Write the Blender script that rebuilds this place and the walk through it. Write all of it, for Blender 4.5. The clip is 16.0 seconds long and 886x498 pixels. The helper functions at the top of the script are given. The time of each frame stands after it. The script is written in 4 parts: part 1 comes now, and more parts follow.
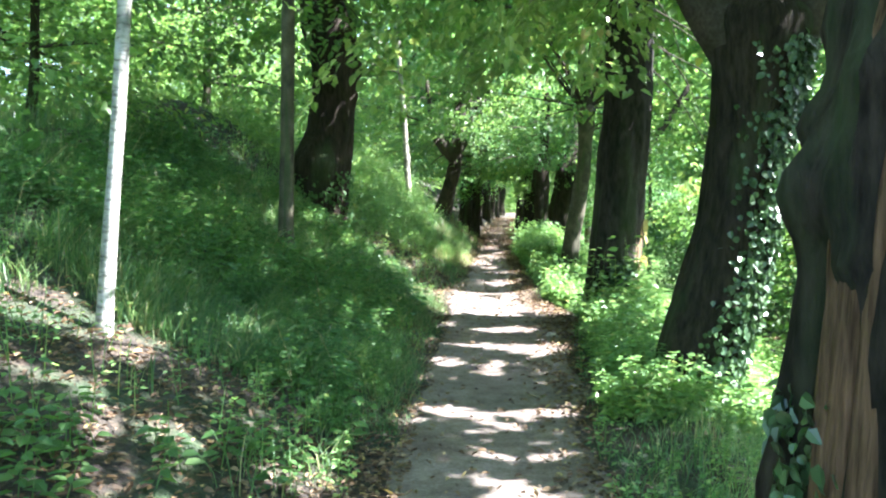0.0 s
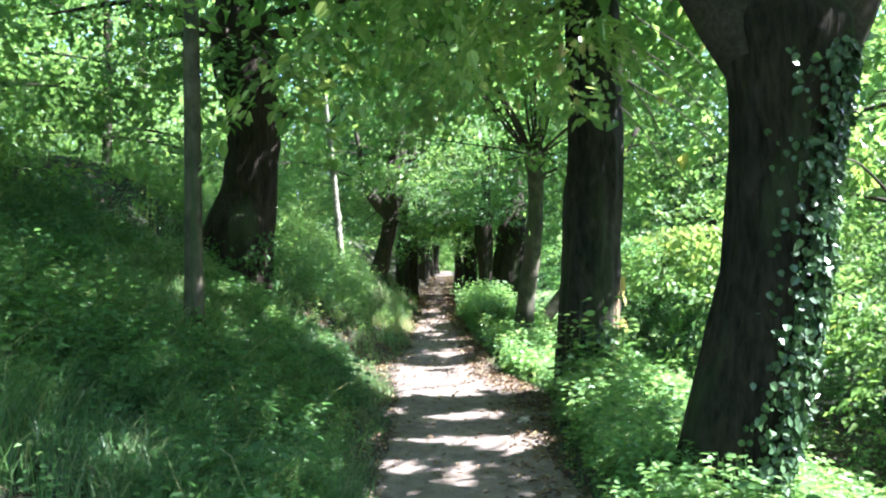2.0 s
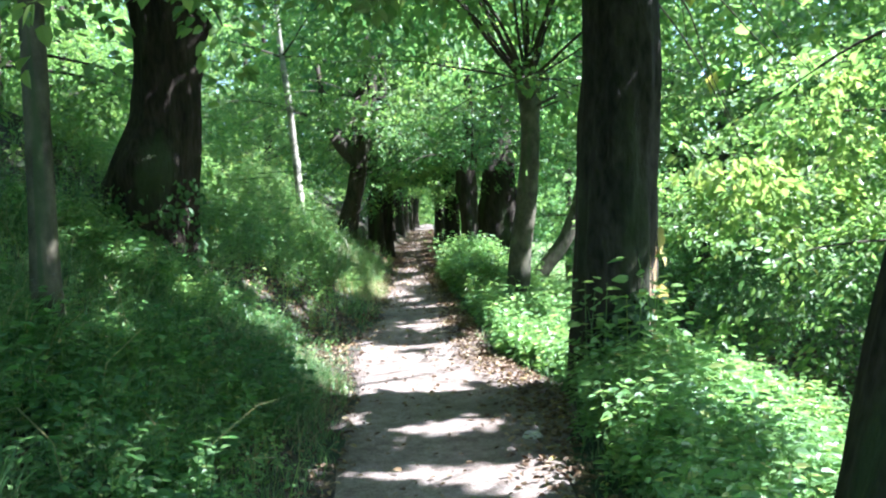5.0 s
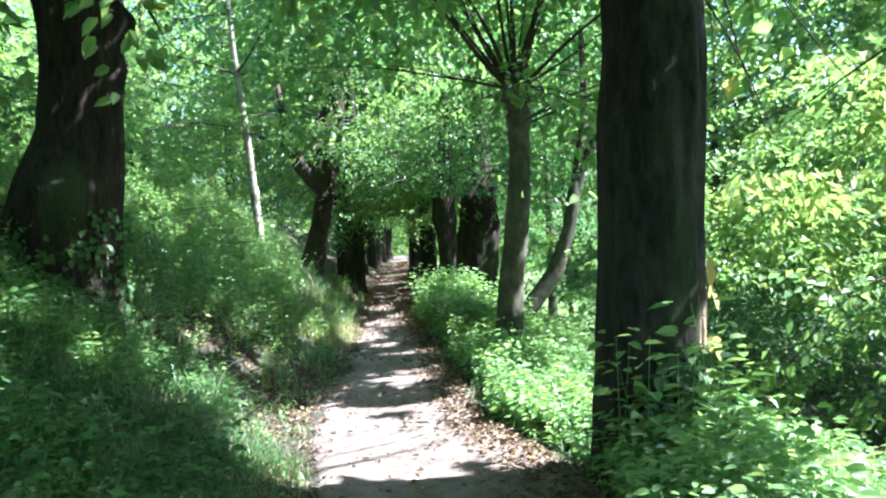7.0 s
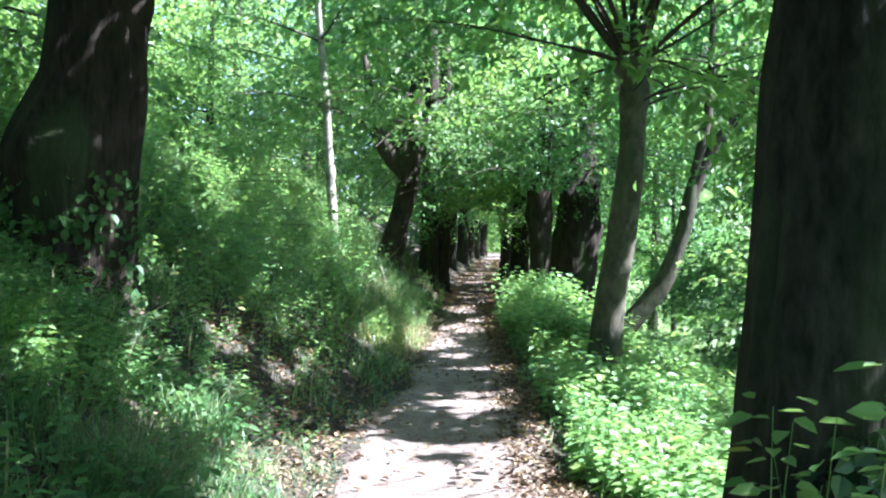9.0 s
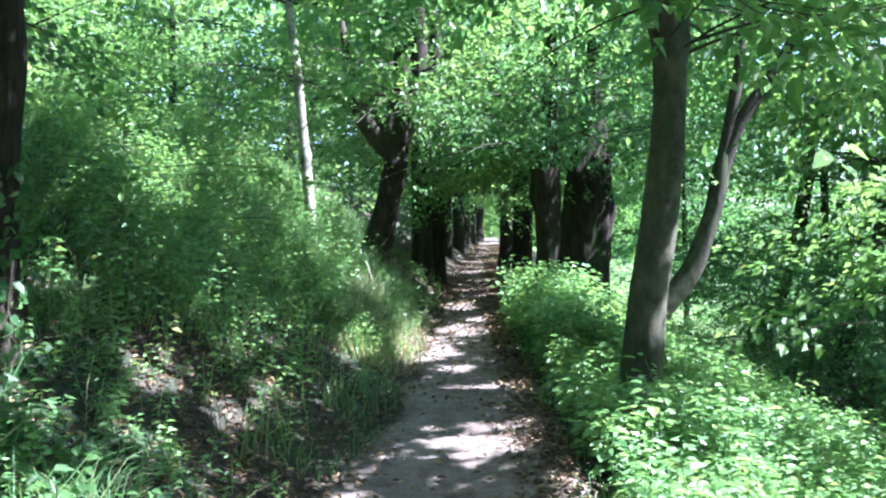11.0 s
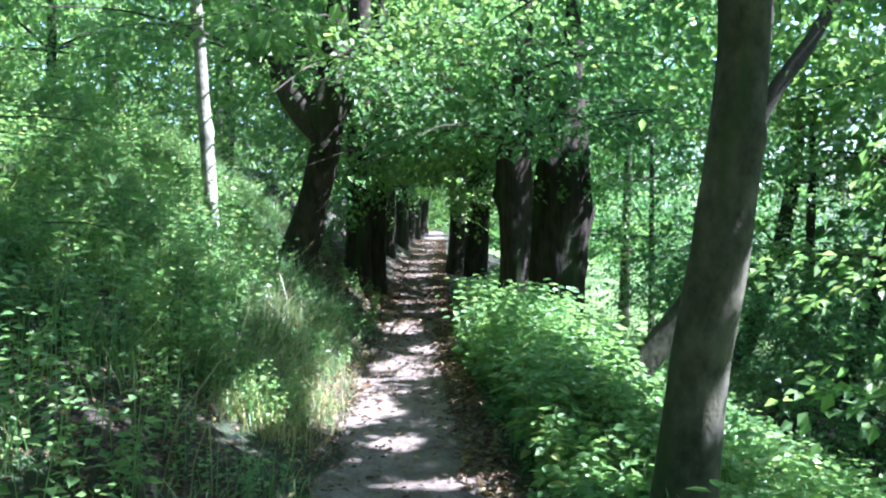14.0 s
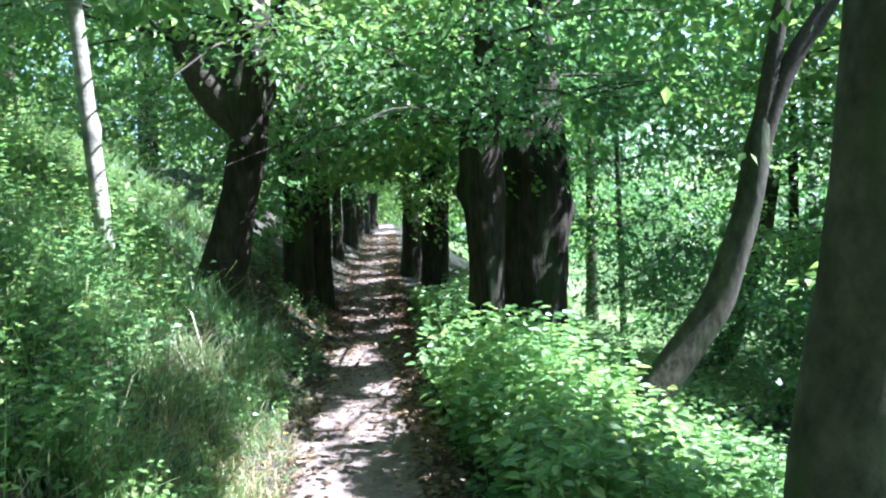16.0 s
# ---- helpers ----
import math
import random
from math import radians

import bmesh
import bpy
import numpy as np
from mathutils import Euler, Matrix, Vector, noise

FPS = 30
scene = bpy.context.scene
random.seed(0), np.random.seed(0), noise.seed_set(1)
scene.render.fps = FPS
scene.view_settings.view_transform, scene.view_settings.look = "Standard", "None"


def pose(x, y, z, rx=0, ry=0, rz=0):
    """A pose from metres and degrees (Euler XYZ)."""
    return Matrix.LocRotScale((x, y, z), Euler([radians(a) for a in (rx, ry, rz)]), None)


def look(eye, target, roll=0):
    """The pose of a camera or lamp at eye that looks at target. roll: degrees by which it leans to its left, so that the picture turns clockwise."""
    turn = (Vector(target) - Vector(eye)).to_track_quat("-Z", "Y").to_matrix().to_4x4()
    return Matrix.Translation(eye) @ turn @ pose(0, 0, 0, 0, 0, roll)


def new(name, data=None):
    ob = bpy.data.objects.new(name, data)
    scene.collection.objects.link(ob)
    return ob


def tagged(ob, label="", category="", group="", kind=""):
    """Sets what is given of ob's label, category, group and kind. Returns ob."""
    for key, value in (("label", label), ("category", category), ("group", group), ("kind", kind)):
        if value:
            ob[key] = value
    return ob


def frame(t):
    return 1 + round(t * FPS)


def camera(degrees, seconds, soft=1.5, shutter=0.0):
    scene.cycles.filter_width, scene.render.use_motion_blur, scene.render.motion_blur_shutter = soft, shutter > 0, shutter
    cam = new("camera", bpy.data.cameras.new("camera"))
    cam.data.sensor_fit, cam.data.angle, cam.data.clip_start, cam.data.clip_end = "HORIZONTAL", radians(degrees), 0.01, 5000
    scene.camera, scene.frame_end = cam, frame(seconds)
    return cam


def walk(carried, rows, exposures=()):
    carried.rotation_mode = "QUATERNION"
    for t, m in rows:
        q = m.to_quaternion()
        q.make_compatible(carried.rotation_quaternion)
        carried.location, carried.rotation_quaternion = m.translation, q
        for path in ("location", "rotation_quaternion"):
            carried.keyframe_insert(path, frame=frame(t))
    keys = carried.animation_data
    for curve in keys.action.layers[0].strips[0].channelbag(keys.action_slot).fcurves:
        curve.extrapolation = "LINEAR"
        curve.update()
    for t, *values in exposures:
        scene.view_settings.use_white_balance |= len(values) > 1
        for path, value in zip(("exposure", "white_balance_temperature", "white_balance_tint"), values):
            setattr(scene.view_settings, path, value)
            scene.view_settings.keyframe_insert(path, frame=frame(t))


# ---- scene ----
cam = camera(53.8, 16.0, soft=2.2)
METRES, EYE, TILT, LEAN, TURN = 13.5, 1.65, -3.2, 0.0, 0.0
EXPOSURE = 2.87
ROWS = [
    (0.0, 0.0, 0.0, 0.0, -0.0, 0.0, -0.0),
    (0.5, -0.0058, 0.0325, 0.0019, -0.67, 1.23, 0.38),
    (1.0, -0.0087, 0.0628, 0.0051, -1.1, -0.81, 2.11),
    (1.5, -0.0058, 0.0957, 0.0068, -1.15, -0.25, 1.02),
    (2.0, -0.0096, 0.1253, 0.009, -4.48, 3.76, 2.23),
    (2.5, -0.0083, 0.155, 0.0101, -8.25, 0.46, 3.79),
    (3.0, -0.0011, 0.1854, 0.0104, -6.39, 0.38, 3.58),
    (5.5, 0.0161, 0.3424, 0.0177, -5.15, 0.69, 3.38),
    (6.0, 0.0213, 0.3731, 0.0212, -3.22, 1.18, 3.75),
    (6.5, 0.017, 0.4023, 0.0231, -5.16, 3.8, 5.48),
    (7.0, 0.0198, 0.431, 0.0235, -7.35, 2.5, 4.59),
    (7.5, 0.0268, 0.4606, 0.0256, -4.42, 1.08, 1.77),
    (8.0, 0.0299, 0.4898, 0.0262, -6.05, 2.79, 1.22),
    (8.5, 0.0352, 0.5176, 0.0279, -5.71, 0.88, 2.56),
    (9.0, 0.0432, 0.5494, 0.0289, -1.1, 2.55, 0.14),
    (9.5, 0.0412, 0.5823, 0.0307, -1.92, 3.0, 2.27),
    (12.0, 0.0493, 0.7332, 0.0451, -1.11, 0.76, 1.71),
    (12.5, 0.0457, 0.7646, 0.0483, -3.16, 1.33, 2.11),
    (13.0, 0.0453, 0.7939, 0.0537, -7.11, -1.68, 3.62),
    (13.5, 0.0512, 0.8279, 0.0563, -3.83, -0.61, 1.47),
    (14.0, 0.053, 0.8576, 0.0594, -5.16, 0.8, 0.59),
    (14.5, 0.0532, 0.8879, 0.0646, -6.9, -1.27, 2.92),
    (15.0, 0.0598, 0.9233, 0.0674, -5.07, 1.76, 1.13),
    (15.5, 0.0602, 0.9546, 0.0706, -5.41, 1.7, 1.76),
    (16.0, 0.0617, 0.9854, 0.0764, -8.37, -0.07, 3.35),
]
walk(cam, [(t, pose(0, 0, EYE, TILT, LEAN, TURN) @ pose(METRES * x, METRES * y, METRES * z, 90 + pitch, roll, yaw)) for t, x, y, z, yaw, pitch, roll in ROWS],
     exposures=[(0.0, EXPOSURE + 0.58, 5700, 15), (1.0, EXPOSURE + 0.4, 5550, 15), (2.0, EXPOSURE + 0.25, 5550, 16), (3.0, EXPOSURE + 0.12, 5400, 15), (6.0, EXPOSURE + 0.15, 5350, 16), (8.5, EXPOSURE + 0.17, 5300, 18),
                (12.5, EXPOSURE + 0.1, 5000, 22), (16.0, EXPOSURE + 0.13, 5100, 21)])

# ---- light ----
SUN = Vector((0.655, -0.06, 0.75)).normalized()          # towards the sun
world = bpy.data.worlds.new("world")
scene.world = world
world.use_nodes = True
wn = world.node_tree.nodes
sky = wn.new("ShaderNodeTexSky")
sky.sky_type, sky.sun_disc = "NISHITA", False
sky.sun_elevation = math.asin(SUN.z)
sky.sun_rotation = math.atan2(SUN.x, SUN.y)
wn["Background"].inputs["Strength"].default_value = 0.096
world.node_tree.links.new(sky.outputs[0], wn["Background"].inputs["Color"])
lamp = bpy.data.lights.new("sun", "SUN")
lamp.energy, lamp.angle, lamp.color = 5.0, radians(0.53), (1.0, 0.95, 0.86)
new("sun", lamp).matrix_world = look((40 * SUN.x, 40 * SUN.y, 40 * SUN.z), (0, 0, 0))


# ---- materials ----
def material(name, rough=0.8):
    m = bpy.data.materials.new(name)
    m.use_nodes = True
    b = m.node_tree.nodes["Principled BSDF"]
    b.inputs["Roughness"].default_value = rough
    return m, m.node_tree.nodes, m.node_tree.links, b


def tex_noise(nodes, links, scale, detail=4.0, vector=None, rough=0.55):
    n = nodes.new("ShaderNodeTexNoise")
    n.inputs["Scale"].default_value, n.inputs["Detail"].default_value = scale, detail
    n.inputs["Roughness"].default_value = rough
    if vector is not None:
        links.new(vector, n.inputs["Vector"])
    return n.outputs["Fac"]


def ramp(nodes, links, source, stops):
    r = nodes.new("ShaderNodeValToRGB")
    e = r.color_ramp.elements
    while len(e) < len(stops):
        e.new(0.5)
    for el, (p, c) in zip(e, stops):
        el.position, el.color = p, (*c, 1)
    links.new(source, r.inputs["Fac"])
    return r.outputs["Color"]


def blend(nodes, links, fac, a, b, mode="MIX"):
    n = nodes.new("ShaderNodeMix")
    n.data_type, n.blend_type = "RGBA", mode
    for sock, v in ((n.inputs[0], fac), (n.inputs[6], a), (n.inputs[7], b)):
        if isinstance(v, (int, float)):
            sock.default_value = v
        elif isinstance(v, tuple):
            sock.default_value = (*v, 1)
        else:
            links.new(v, sock)
    return n.outputs[2]


def bump(nodes, links, b, height, strength, distance):
    n = nodes.new("ShaderNodeBump")
    n.inputs["Strength"].default_value, n.inputs["Distance"].default_value = strength, distance
    links.new(height, n.inputs["Height"])
    links.new(n.outputs[0], b.inputs["Normal"])


def place_vector(nodes, links, sx=1, sy=1, sz=1):
    g = nodes.new("ShaderNodeNewGeometry")
    m = nodes.new("ShaderNodeMapping")
    m.inputs["Scale"].default_value = (sx, sy, sz)
    links.new(g.outputs["Position"], m.inputs["Vector"])
    return m.outputs[0]


def leaf_material(name, stops, through_colour, rough=0.5, share=0.45, spec=0.35):
    """A thin leaf: reflects one colour and lets a yellower one through; each leaf has its own tint."""
    m, nodes, links, b = material(name, rough)
    b.inputs["Specular IOR Level"].default_value = spec
    g = nodes.new("ShaderNodeNewGeometry")
    base = ramp(nodes, links, g.outputs["Random Per Island"], stops)
    patch = tex_noise(nodes, links, 0.7, 2.0, place_vector(nodes, links))
    tone = ramp(nodes, links, patch, [(0.3, (0.78, 0.84, 0.85)), (0.7, (1.15, 1.08, 0.9))])
    col = blend(nodes, links, 1.0, base, tone, "MULTIPLY")
    links.new(col, b.inputs["Base Color"])
    tr = nodes.new("ShaderNodeBsdfTranslucent")
    tcol = blend(nodes, links, 1.0, col, through_colour, "MULTIPLY")
    links.new(tcol, tr.inputs["Color"])
    mix = nodes.new("ShaderNodeMixShader")
    mix.inputs[0].default_value = share
    links.new(b.outputs[0], mix.inputs[1])
    links.new(tr.outputs[0], mix.inputs[2])
    links.new(mix.outputs[0], nodes["Material Output"].inputs["Surface"])
    return m


M_LEAF = leaf_material("tree_leaf", [(0.0, (0.078, 0.155, 0.055)), (0.45, (0.116, 0.205, 0.065)), (0.85, (0.16, 0.255, 0.078)),
                                     (0.985, (0.18, 0.28, 0.08)), (1.0, (0.30, 0.29, 0.09))], (2.0, 2.0, 1.55), 0.46, 0.5, 0.4)
# darker copy of the tree leaf; in the slope and far thickets it imitates shade
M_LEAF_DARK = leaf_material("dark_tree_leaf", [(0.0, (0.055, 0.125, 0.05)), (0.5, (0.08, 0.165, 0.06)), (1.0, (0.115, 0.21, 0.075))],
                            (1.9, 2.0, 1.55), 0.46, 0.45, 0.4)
M_HERB = leaf_material("herb_leaf", [(0.0, (0.085, 0.175, 0.065)), (0.5, (0.13, 0.245, 0.085)), (0.95, (0.19, 0.31, 0.11)), (1.0, (0.30, 0.32, 0.12))],
                       (2.9, 2.6, 2.0), 0.44, 0.3, 0.42)
M_GRASS = leaf_material("grass_blade", [(0.0, (0.06, 0.135, 0.055)), (0.5, (0.10, 0.19, 0.075)), (0.85, (0.16, 0.25, 0.11)), (1.0, (0.34, 0.32, 0.19))],
                        (1.8, 1.8, 1.4), 0.4, 0.38, 0.5)
M_STALK = leaf_material("dry_grass_stalk", [(0.0, (0.16, 0.18, 0.08)), (0.6, (0.30, 0.29, 0.16)), (1.0, (0.42, 0.38, 0.24))], (1.5, 1.4, 1.1), 0.5, 0.3)
# paler, yellower copy of the tree leaf: sunlight put into the colour
M_LEAF_SUNLIT = leaf_material("sunlit_leaf", [(0.0, (0.13, 0.22, 0.07)), (0.5, (0.19, 0.28, 0.09)), (1.0, (0.28, 0.36, 0.13))], (2.2, 2.1, 1.6), 0.38, 0.34, 0.6)
M_YELLOW = leaf_material("yellow_leaf", [(0.0, (0.36, 0.31, 0.14)), (1.0, (0.46, 0.42, 0.22))], (1.6, 1.5, 1.0))
M_IVY = leaf_material("ivy_leaf", [(0.0, (0.026, 0.065, 0.026)), (0.6, (0.045, 0.10, 0.038)), (1.0, (0.08, 0.14, 0.06))], (1.5, 1.6, 1.1), 0.34, 0.1, 0.9)
M_LITTER = leaf_material("fallen_leaf", [(0.0, (0.07, 0.046, 0.03)), (0.4, (0.14, 0.092, 0.06)), (0.75, (0.22, 0.155, 0.105)), (0.93, (0.32, 0.25, 0.17)), (1.0, (0.40, 0.33, 0.12))],
                         (1.2, 1.0, 0.8), 0.65, 0.15, 0.3)


def bark_material(name, dark, light, sx, sz, strength=0.9, moss=0.0):
    m, nodes, links, b = material(name, 0.92)
    b.inputs["Specular IOR Level"].default_value = 0.15
    v = place_vector(nodes, links, sx, sx, sz)
    n1 = tex_noise(nodes, links, 1.0, 7.0, v, 0.65)
    n2 = tex_noise(nodes, links, 2.2, 3.0, place_vector(nodes, links))
    col = ramp(nodes, links, n1, [(0.32, dark), (0.68, light)])
    col = blend(nodes, links, 1.0, col, ramp(nodes, links, n2, [(0.3, (0.65, 0.68, 0.66)), (0.7, (1.25, 1.18, 1.1))]), "MULTIPLY")
    if moss:
        col = blend(nodes, links, ramp(nodes, links, tex_noise(nodes, links, 3.5, 5.0), [(0.52, (0, 0, 0)), (0.66, (moss, moss, moss))]), col, (0.05, 0.075, 0.03))
    links.new(col, b.inputs["Base Color"])
    bump(nodes, links, b, n1, strength, 0.03)
    return m


M_BARK = bark_material("furrowed_dark_bark", (0.012, 0.010, 0.008), (0.052, 0.043, 0.034), 24, 5, 1.0, 0.5)
M_BARK_B = bark_material("flaky_grey_bark", (0.014, 0.013, 0.012), (0.056, 0.051, 0.045), 18, 6, 0.9, 0.3)
M_BARK_SMOOTH = bark_material("smooth_grey_brown_bark", (0.045, 0.044, 0.033), (0.13, 0.122, 0.092), 10, 7, 0.5, 0.7)
M_BARK_MID = bark_material("grey_green_bark", (0.026, 0.026, 0.02), (0.08, 0.077, 0.058), 13, 6, 0.7, 0.7)
M_BARK_PALE = bark_material("pale_young_bark", (0.12, 0.115, 0.10), (0.36, 0.35, 0.31), 8, 14, 0.25)
M_PEEL = bark_material("peeling_brown_bark", (0.10, 0.065, 0.04), (0.42, 0.31, 0.20), 30, 6, 1.0)
M_TWIG = bark_material("twig_bark", (0.03, 0.026, 0.021), (0.075, 0.065, 0.053), 30, 30, 0.3)
M_ROT = bark_material("torn_brown_wood", (0.05, 0.028, 0.016), (0.27, 0.165, 0.10), 34, 2.5, 1.0)


def birch_material():
    m, nodes, links, b = material("white_birch_bark", 0.7)
    v = place_vector(nodes, links, 11, 11, 36)
    n = tex_noise(nodes, links, 1.0, 4.0, v, 0.6)
    big = tex_noise(nodes, links, 6.0, 3.0, place_vector(nodes, links))
    col = ramp(nodes, links, n, [(0.34, (0.10, 0.095, 0.08)), (0.43, (0.29, 0.28, 0.255)), (0.52, (0.40, 0.39, 0.355)), (0.78, (0.50, 0.49, 0.45))])
    col = blend(nodes, links, 1.0, col, ramp(nodes, links, big, [(0.36, (0.42, 0.45, 0.39)), (0.56, (1, 1, 1))]), "MULTIPLY")
    links.new(col, b.inputs["Base Color"])
    bump(nodes, links, b, n, 0.3, 0.01)
    return m


M_BIRCH = birch_material()


def soil_material():
    m, nodes, links, b = material("woodland_soil", 0.95)
    v = place_vector(nodes, links)
    n = tex_noise(nodes, links, 1.6, 6.0, v)
    f = tex_noise(nodes, links, 30.0, 4.0, v)
    vo = nodes.new("ShaderNodeTexVoronoi")
    vo.inputs["Scale"].default_value = 28
    links.new(v, vo.inputs["Vector"])
    soil = ramp(nodes, links, f, [(0.3, (0.026, 0.021, 0.016)), (0.7, (0.085, 0.068, 0.052))])
    leafy = blend(nodes, links, 0.7, soil, ramp(nodes, links, vo.outputs["Color"], [(0.2, (0.3, 0.26, 0.22)), (0.5, (0.75, 0.7, 0.66)), (0.8, (1.6, 1.35, 1.1))]), "MULTIPLY")
    green = ramp(nodes, links, f, [(0.3, (0.018, 0.034, 0.015)), (0.7, (0.04, 0.065, 0.025))])
    col = blend(nodes, links, ramp(nodes, links, n, [(0.45, (0, 0, 0)), (0.6, (1, 1, 1))]), leafy, green)
    links.new(col, b.inputs["Base Color"])
    bump(nodes, links, b, f, 1.0, 0.06)
    return m


def meadow_material():
    m, nodes, links, b = material("sunlit_meadow_grass", 0.9)
    n = tex_noise(nodes, links, 1.2, 6.0, place_vector(nodes, links))
    links.new(ramp(nodes, links, n, [(0.3, (0.09, 0.17, 0.04)), (0.7, (0.19, 0.26, 0.08))]), b.inputs["Base Color"])
    bump(nodes, links, b, n, 0.6, 0.1)
    return m


def path_material():
    m, nodes, links, b = material("trodden_earth", 0.95)
    b.inputs["Specular IOR Level"].default_value = 0.2
    v = place_vector(nodes, links)
    n = tex_noise(nodes, links, 1.5, 5.0, v)
    f = tex_noise(nodes, links, 42.0, 5.0, v, 0.7)
    g = tex_noise(nodes, links, 9.0, 4.0, v)
    vo = nodes.new("ShaderNodeTexVoronoi")
    vo.inputs["Scale"].default_value = 55
    links.new(v, vo.inputs["Vector"])
    col = ramp(nodes, links, f, [(0.25, (0.12, 0.10, 0.088)), (0.55, (0.235, 0.20, 0.18)), (0.8, (0.35, 0.31, 0.285))])
    col = blend(nodes, links, 1.0, col, ramp(nodes, links, n, [(0.3, (0.70, 0.66, 0.62)), (0.65, (1.1, 1.08, 1.05))]), "MULTIPLY")
    col = blend(nodes, links, 1.0, col, ramp(nodes, links, g, [(0.35, (0.72, 0.68, 0.64)), (0.6, (1.05, 1.05, 1.05))]), "MULTIPLY")
    pebble = ramp(nodes, links, vo.outputs["Distance"], [(0.05, (1.25, 1.22, 1.2)), (0.25, (0.95, 0.95, 0.95))])
    links.new(blend(nodes, links, 1.0, col, pebble, "MULTIPLY"), b.inputs["Base Color"])
    bump(nodes, links, b, f, 0.9, 0.02)
    return m


def stone_material():
    m, nodes, links, b = material("pale_stone", 0.85)
    n = tex_noise(nodes, links, 25.0, 5.0, place_vector(nodes, links))
    links.new(ramp(nodes, links, n, [(0.3, (0.24, 0.22, 0.19)), (0.7, (0.45, 0.42, 0.37))]), b.inputs["Base Color"])
    bump(nodes, links, b, n, 0.5, 0.01)
    return m


M_STONE = stone_material()
M_SOIL, M_PATH, M_MEADOW = soil_material(), path_material(), meadow_material()


# ---- mesh helpers ----
rng = np.random.default_rng(7)


def mesh_of(name, verts, faces, mat, smooth=False):
    """A mesh from an (n, 3) array and a list of (m, k) index arrays."""
    me = bpy.data.meshes.new(name)
    me.vertices.add(len(verts))
    me.vertices.foreach_set("co", np.asarray(verts, np.float32).ravel())
    loops = np.concatenate([f.ravel() for f in faces]).astype(np.int32)
    sizes = np.concatenate([np.full(len(f), f.shape[1], np.int32) for f in faces])
    me.loops.add(len(loops))
    me.loops.foreach_set("vertex_index", loops)
    me.polygons.add(len(sizes))
    me.polygons.foreach_set("loop_start", np.concatenate(([0], np.cumsum(sizes)[:-1])).astype(np.int32))
    me.polygons.foreach_set("loop_total", sizes)
    me.polygons.foreach_set("use_smooth", np.full(len(sizes), smooth))
    me.update(calc_edges=True)
    me.materials.append(mat)
    return me


def part(name, me, parent, label=""):
    ob = new(name, me)
    if parent is not None:
        ob.parent = parent
        ob.matrix_parent_inverse = parent.matrix_basis.inverted()
    if label:
        ob["label"] = label
    return ob


def lattice(ix, iy, seed):
    s = np.sin(ix * 127.1 + iy * 311.7 + seed * 74.7) * 43758.5453
    return s - np.floor(s)


def vnoise(x, y, size, seed=0):
    """Smooth noise 0..1 over the plane, with grains of that many metres."""
    x, y = np.asarray(x, float) / size, np.asarray(y, float) / size
    ix, iy = np.floor(x), np.floor(y)
    fx, fy = x - ix, y - iy
    fx, fy = fx * fx * (3 - 2 * fx), fy * fy * (3 - 2 * fy)
    a = lattice(ix, iy, seed) * (1 - fx) + lattice(ix + 1, iy, seed) * fx
    b = lattice(ix, iy + 1, seed) * (1 - fx) + lattice(ix + 1, iy + 1, seed) * fx
    return a * (1 - fy) + b * fy


# ---- the lie of the land ----
def path_left(y):
    return np.interp(y, [-12, 0, 5.4, 8.5, 11.2, 12.6, 13.6, 14.9, 18, 20.4, 23.2, 26, 30, 40, 62, 72], [-0.7, -0.45, -0.27, -0.16, 0.05, -0.02, 0.05, 0.30, 0.60, 0.85, 1.1, 1.27, 1.52, 2.5, 4.2, 5.0])


def path_right(y):
    return np.interp(y, [-12, 0, 5.4, 8, 9.8, 10.8, 11.5, 12.6, 14.9, 18, 20.4, 23.2, 26, 30, 40, 62, 72], [0.4, 0.6, 0.98, 1.26, 1.46, 1.64, 1.56, 1.36, 1.48, 1.55, 1.62, 1.86, 2.06, 2.39, 3.32, 5.2, 6.0])


def path_height(y):
    return np.interp(y, [-12, 0, 6.5, 8.2, 10, 13, 20, 24, 32, 45, 62, 90], [0, 0, 0.02, 0.05, 0.12, 0.2, 0.38, 0.5, 0.58, 0.66, 0.72, 0.8])


def ground(x, y):
    """Height of the ground: a bank up on one side of the path, a slope down on the other."""
    x, y = np.asarray(x, float), np.asarray(y, float)
    z = path_height(y)
    d = np.maximum(path_left(y) - x, 0)
    steep = np.interp(y, [0, 5, 7, 10, 16, 19, 24, 40], [0.40, 0.42, 0.52, 0.62, 0.62, 0.72, 0.72, 0.6])
    brow = np.interp(y, [0, 7, 11, 15, 40], [5.2, 4.6, 3.8, 3.6, 3.4])
    z = z + steep * (np.sqrt(np.minimum(d, brow) ** 2 + 0.04) - 0.2) + 0.08 * np.clip(d - brow, 0, 25)
    z = z + 0.85 * np.exp(-(((x + 4.4) / 1.5) ** 2 + ((y - 14.2) / 1.6) ** 2))      # the dark hump behind the big tree
    e = np.maximum(x - path_right(y), 0)
    z = z - 0.06 * np.minimum(e, 0.8) - 0.5 * np.clip(e - 0.8, 0, 3.6) - 0.04 * np.clip(e - 4.4, 0, 30)
    off = np.clip(np.maximum(d, e) * 2.0, 0, 1)
    rough = (vnoise(x, y, 1.7, 3) - 0.5) * 0.20 + (vnoise(x, y, 0.5, 4) - 0.5) * 0.08
    return z + off * rough + (1 - off) * (vnoise(x, y, 0.6, 5) - 0.5) * 0.03


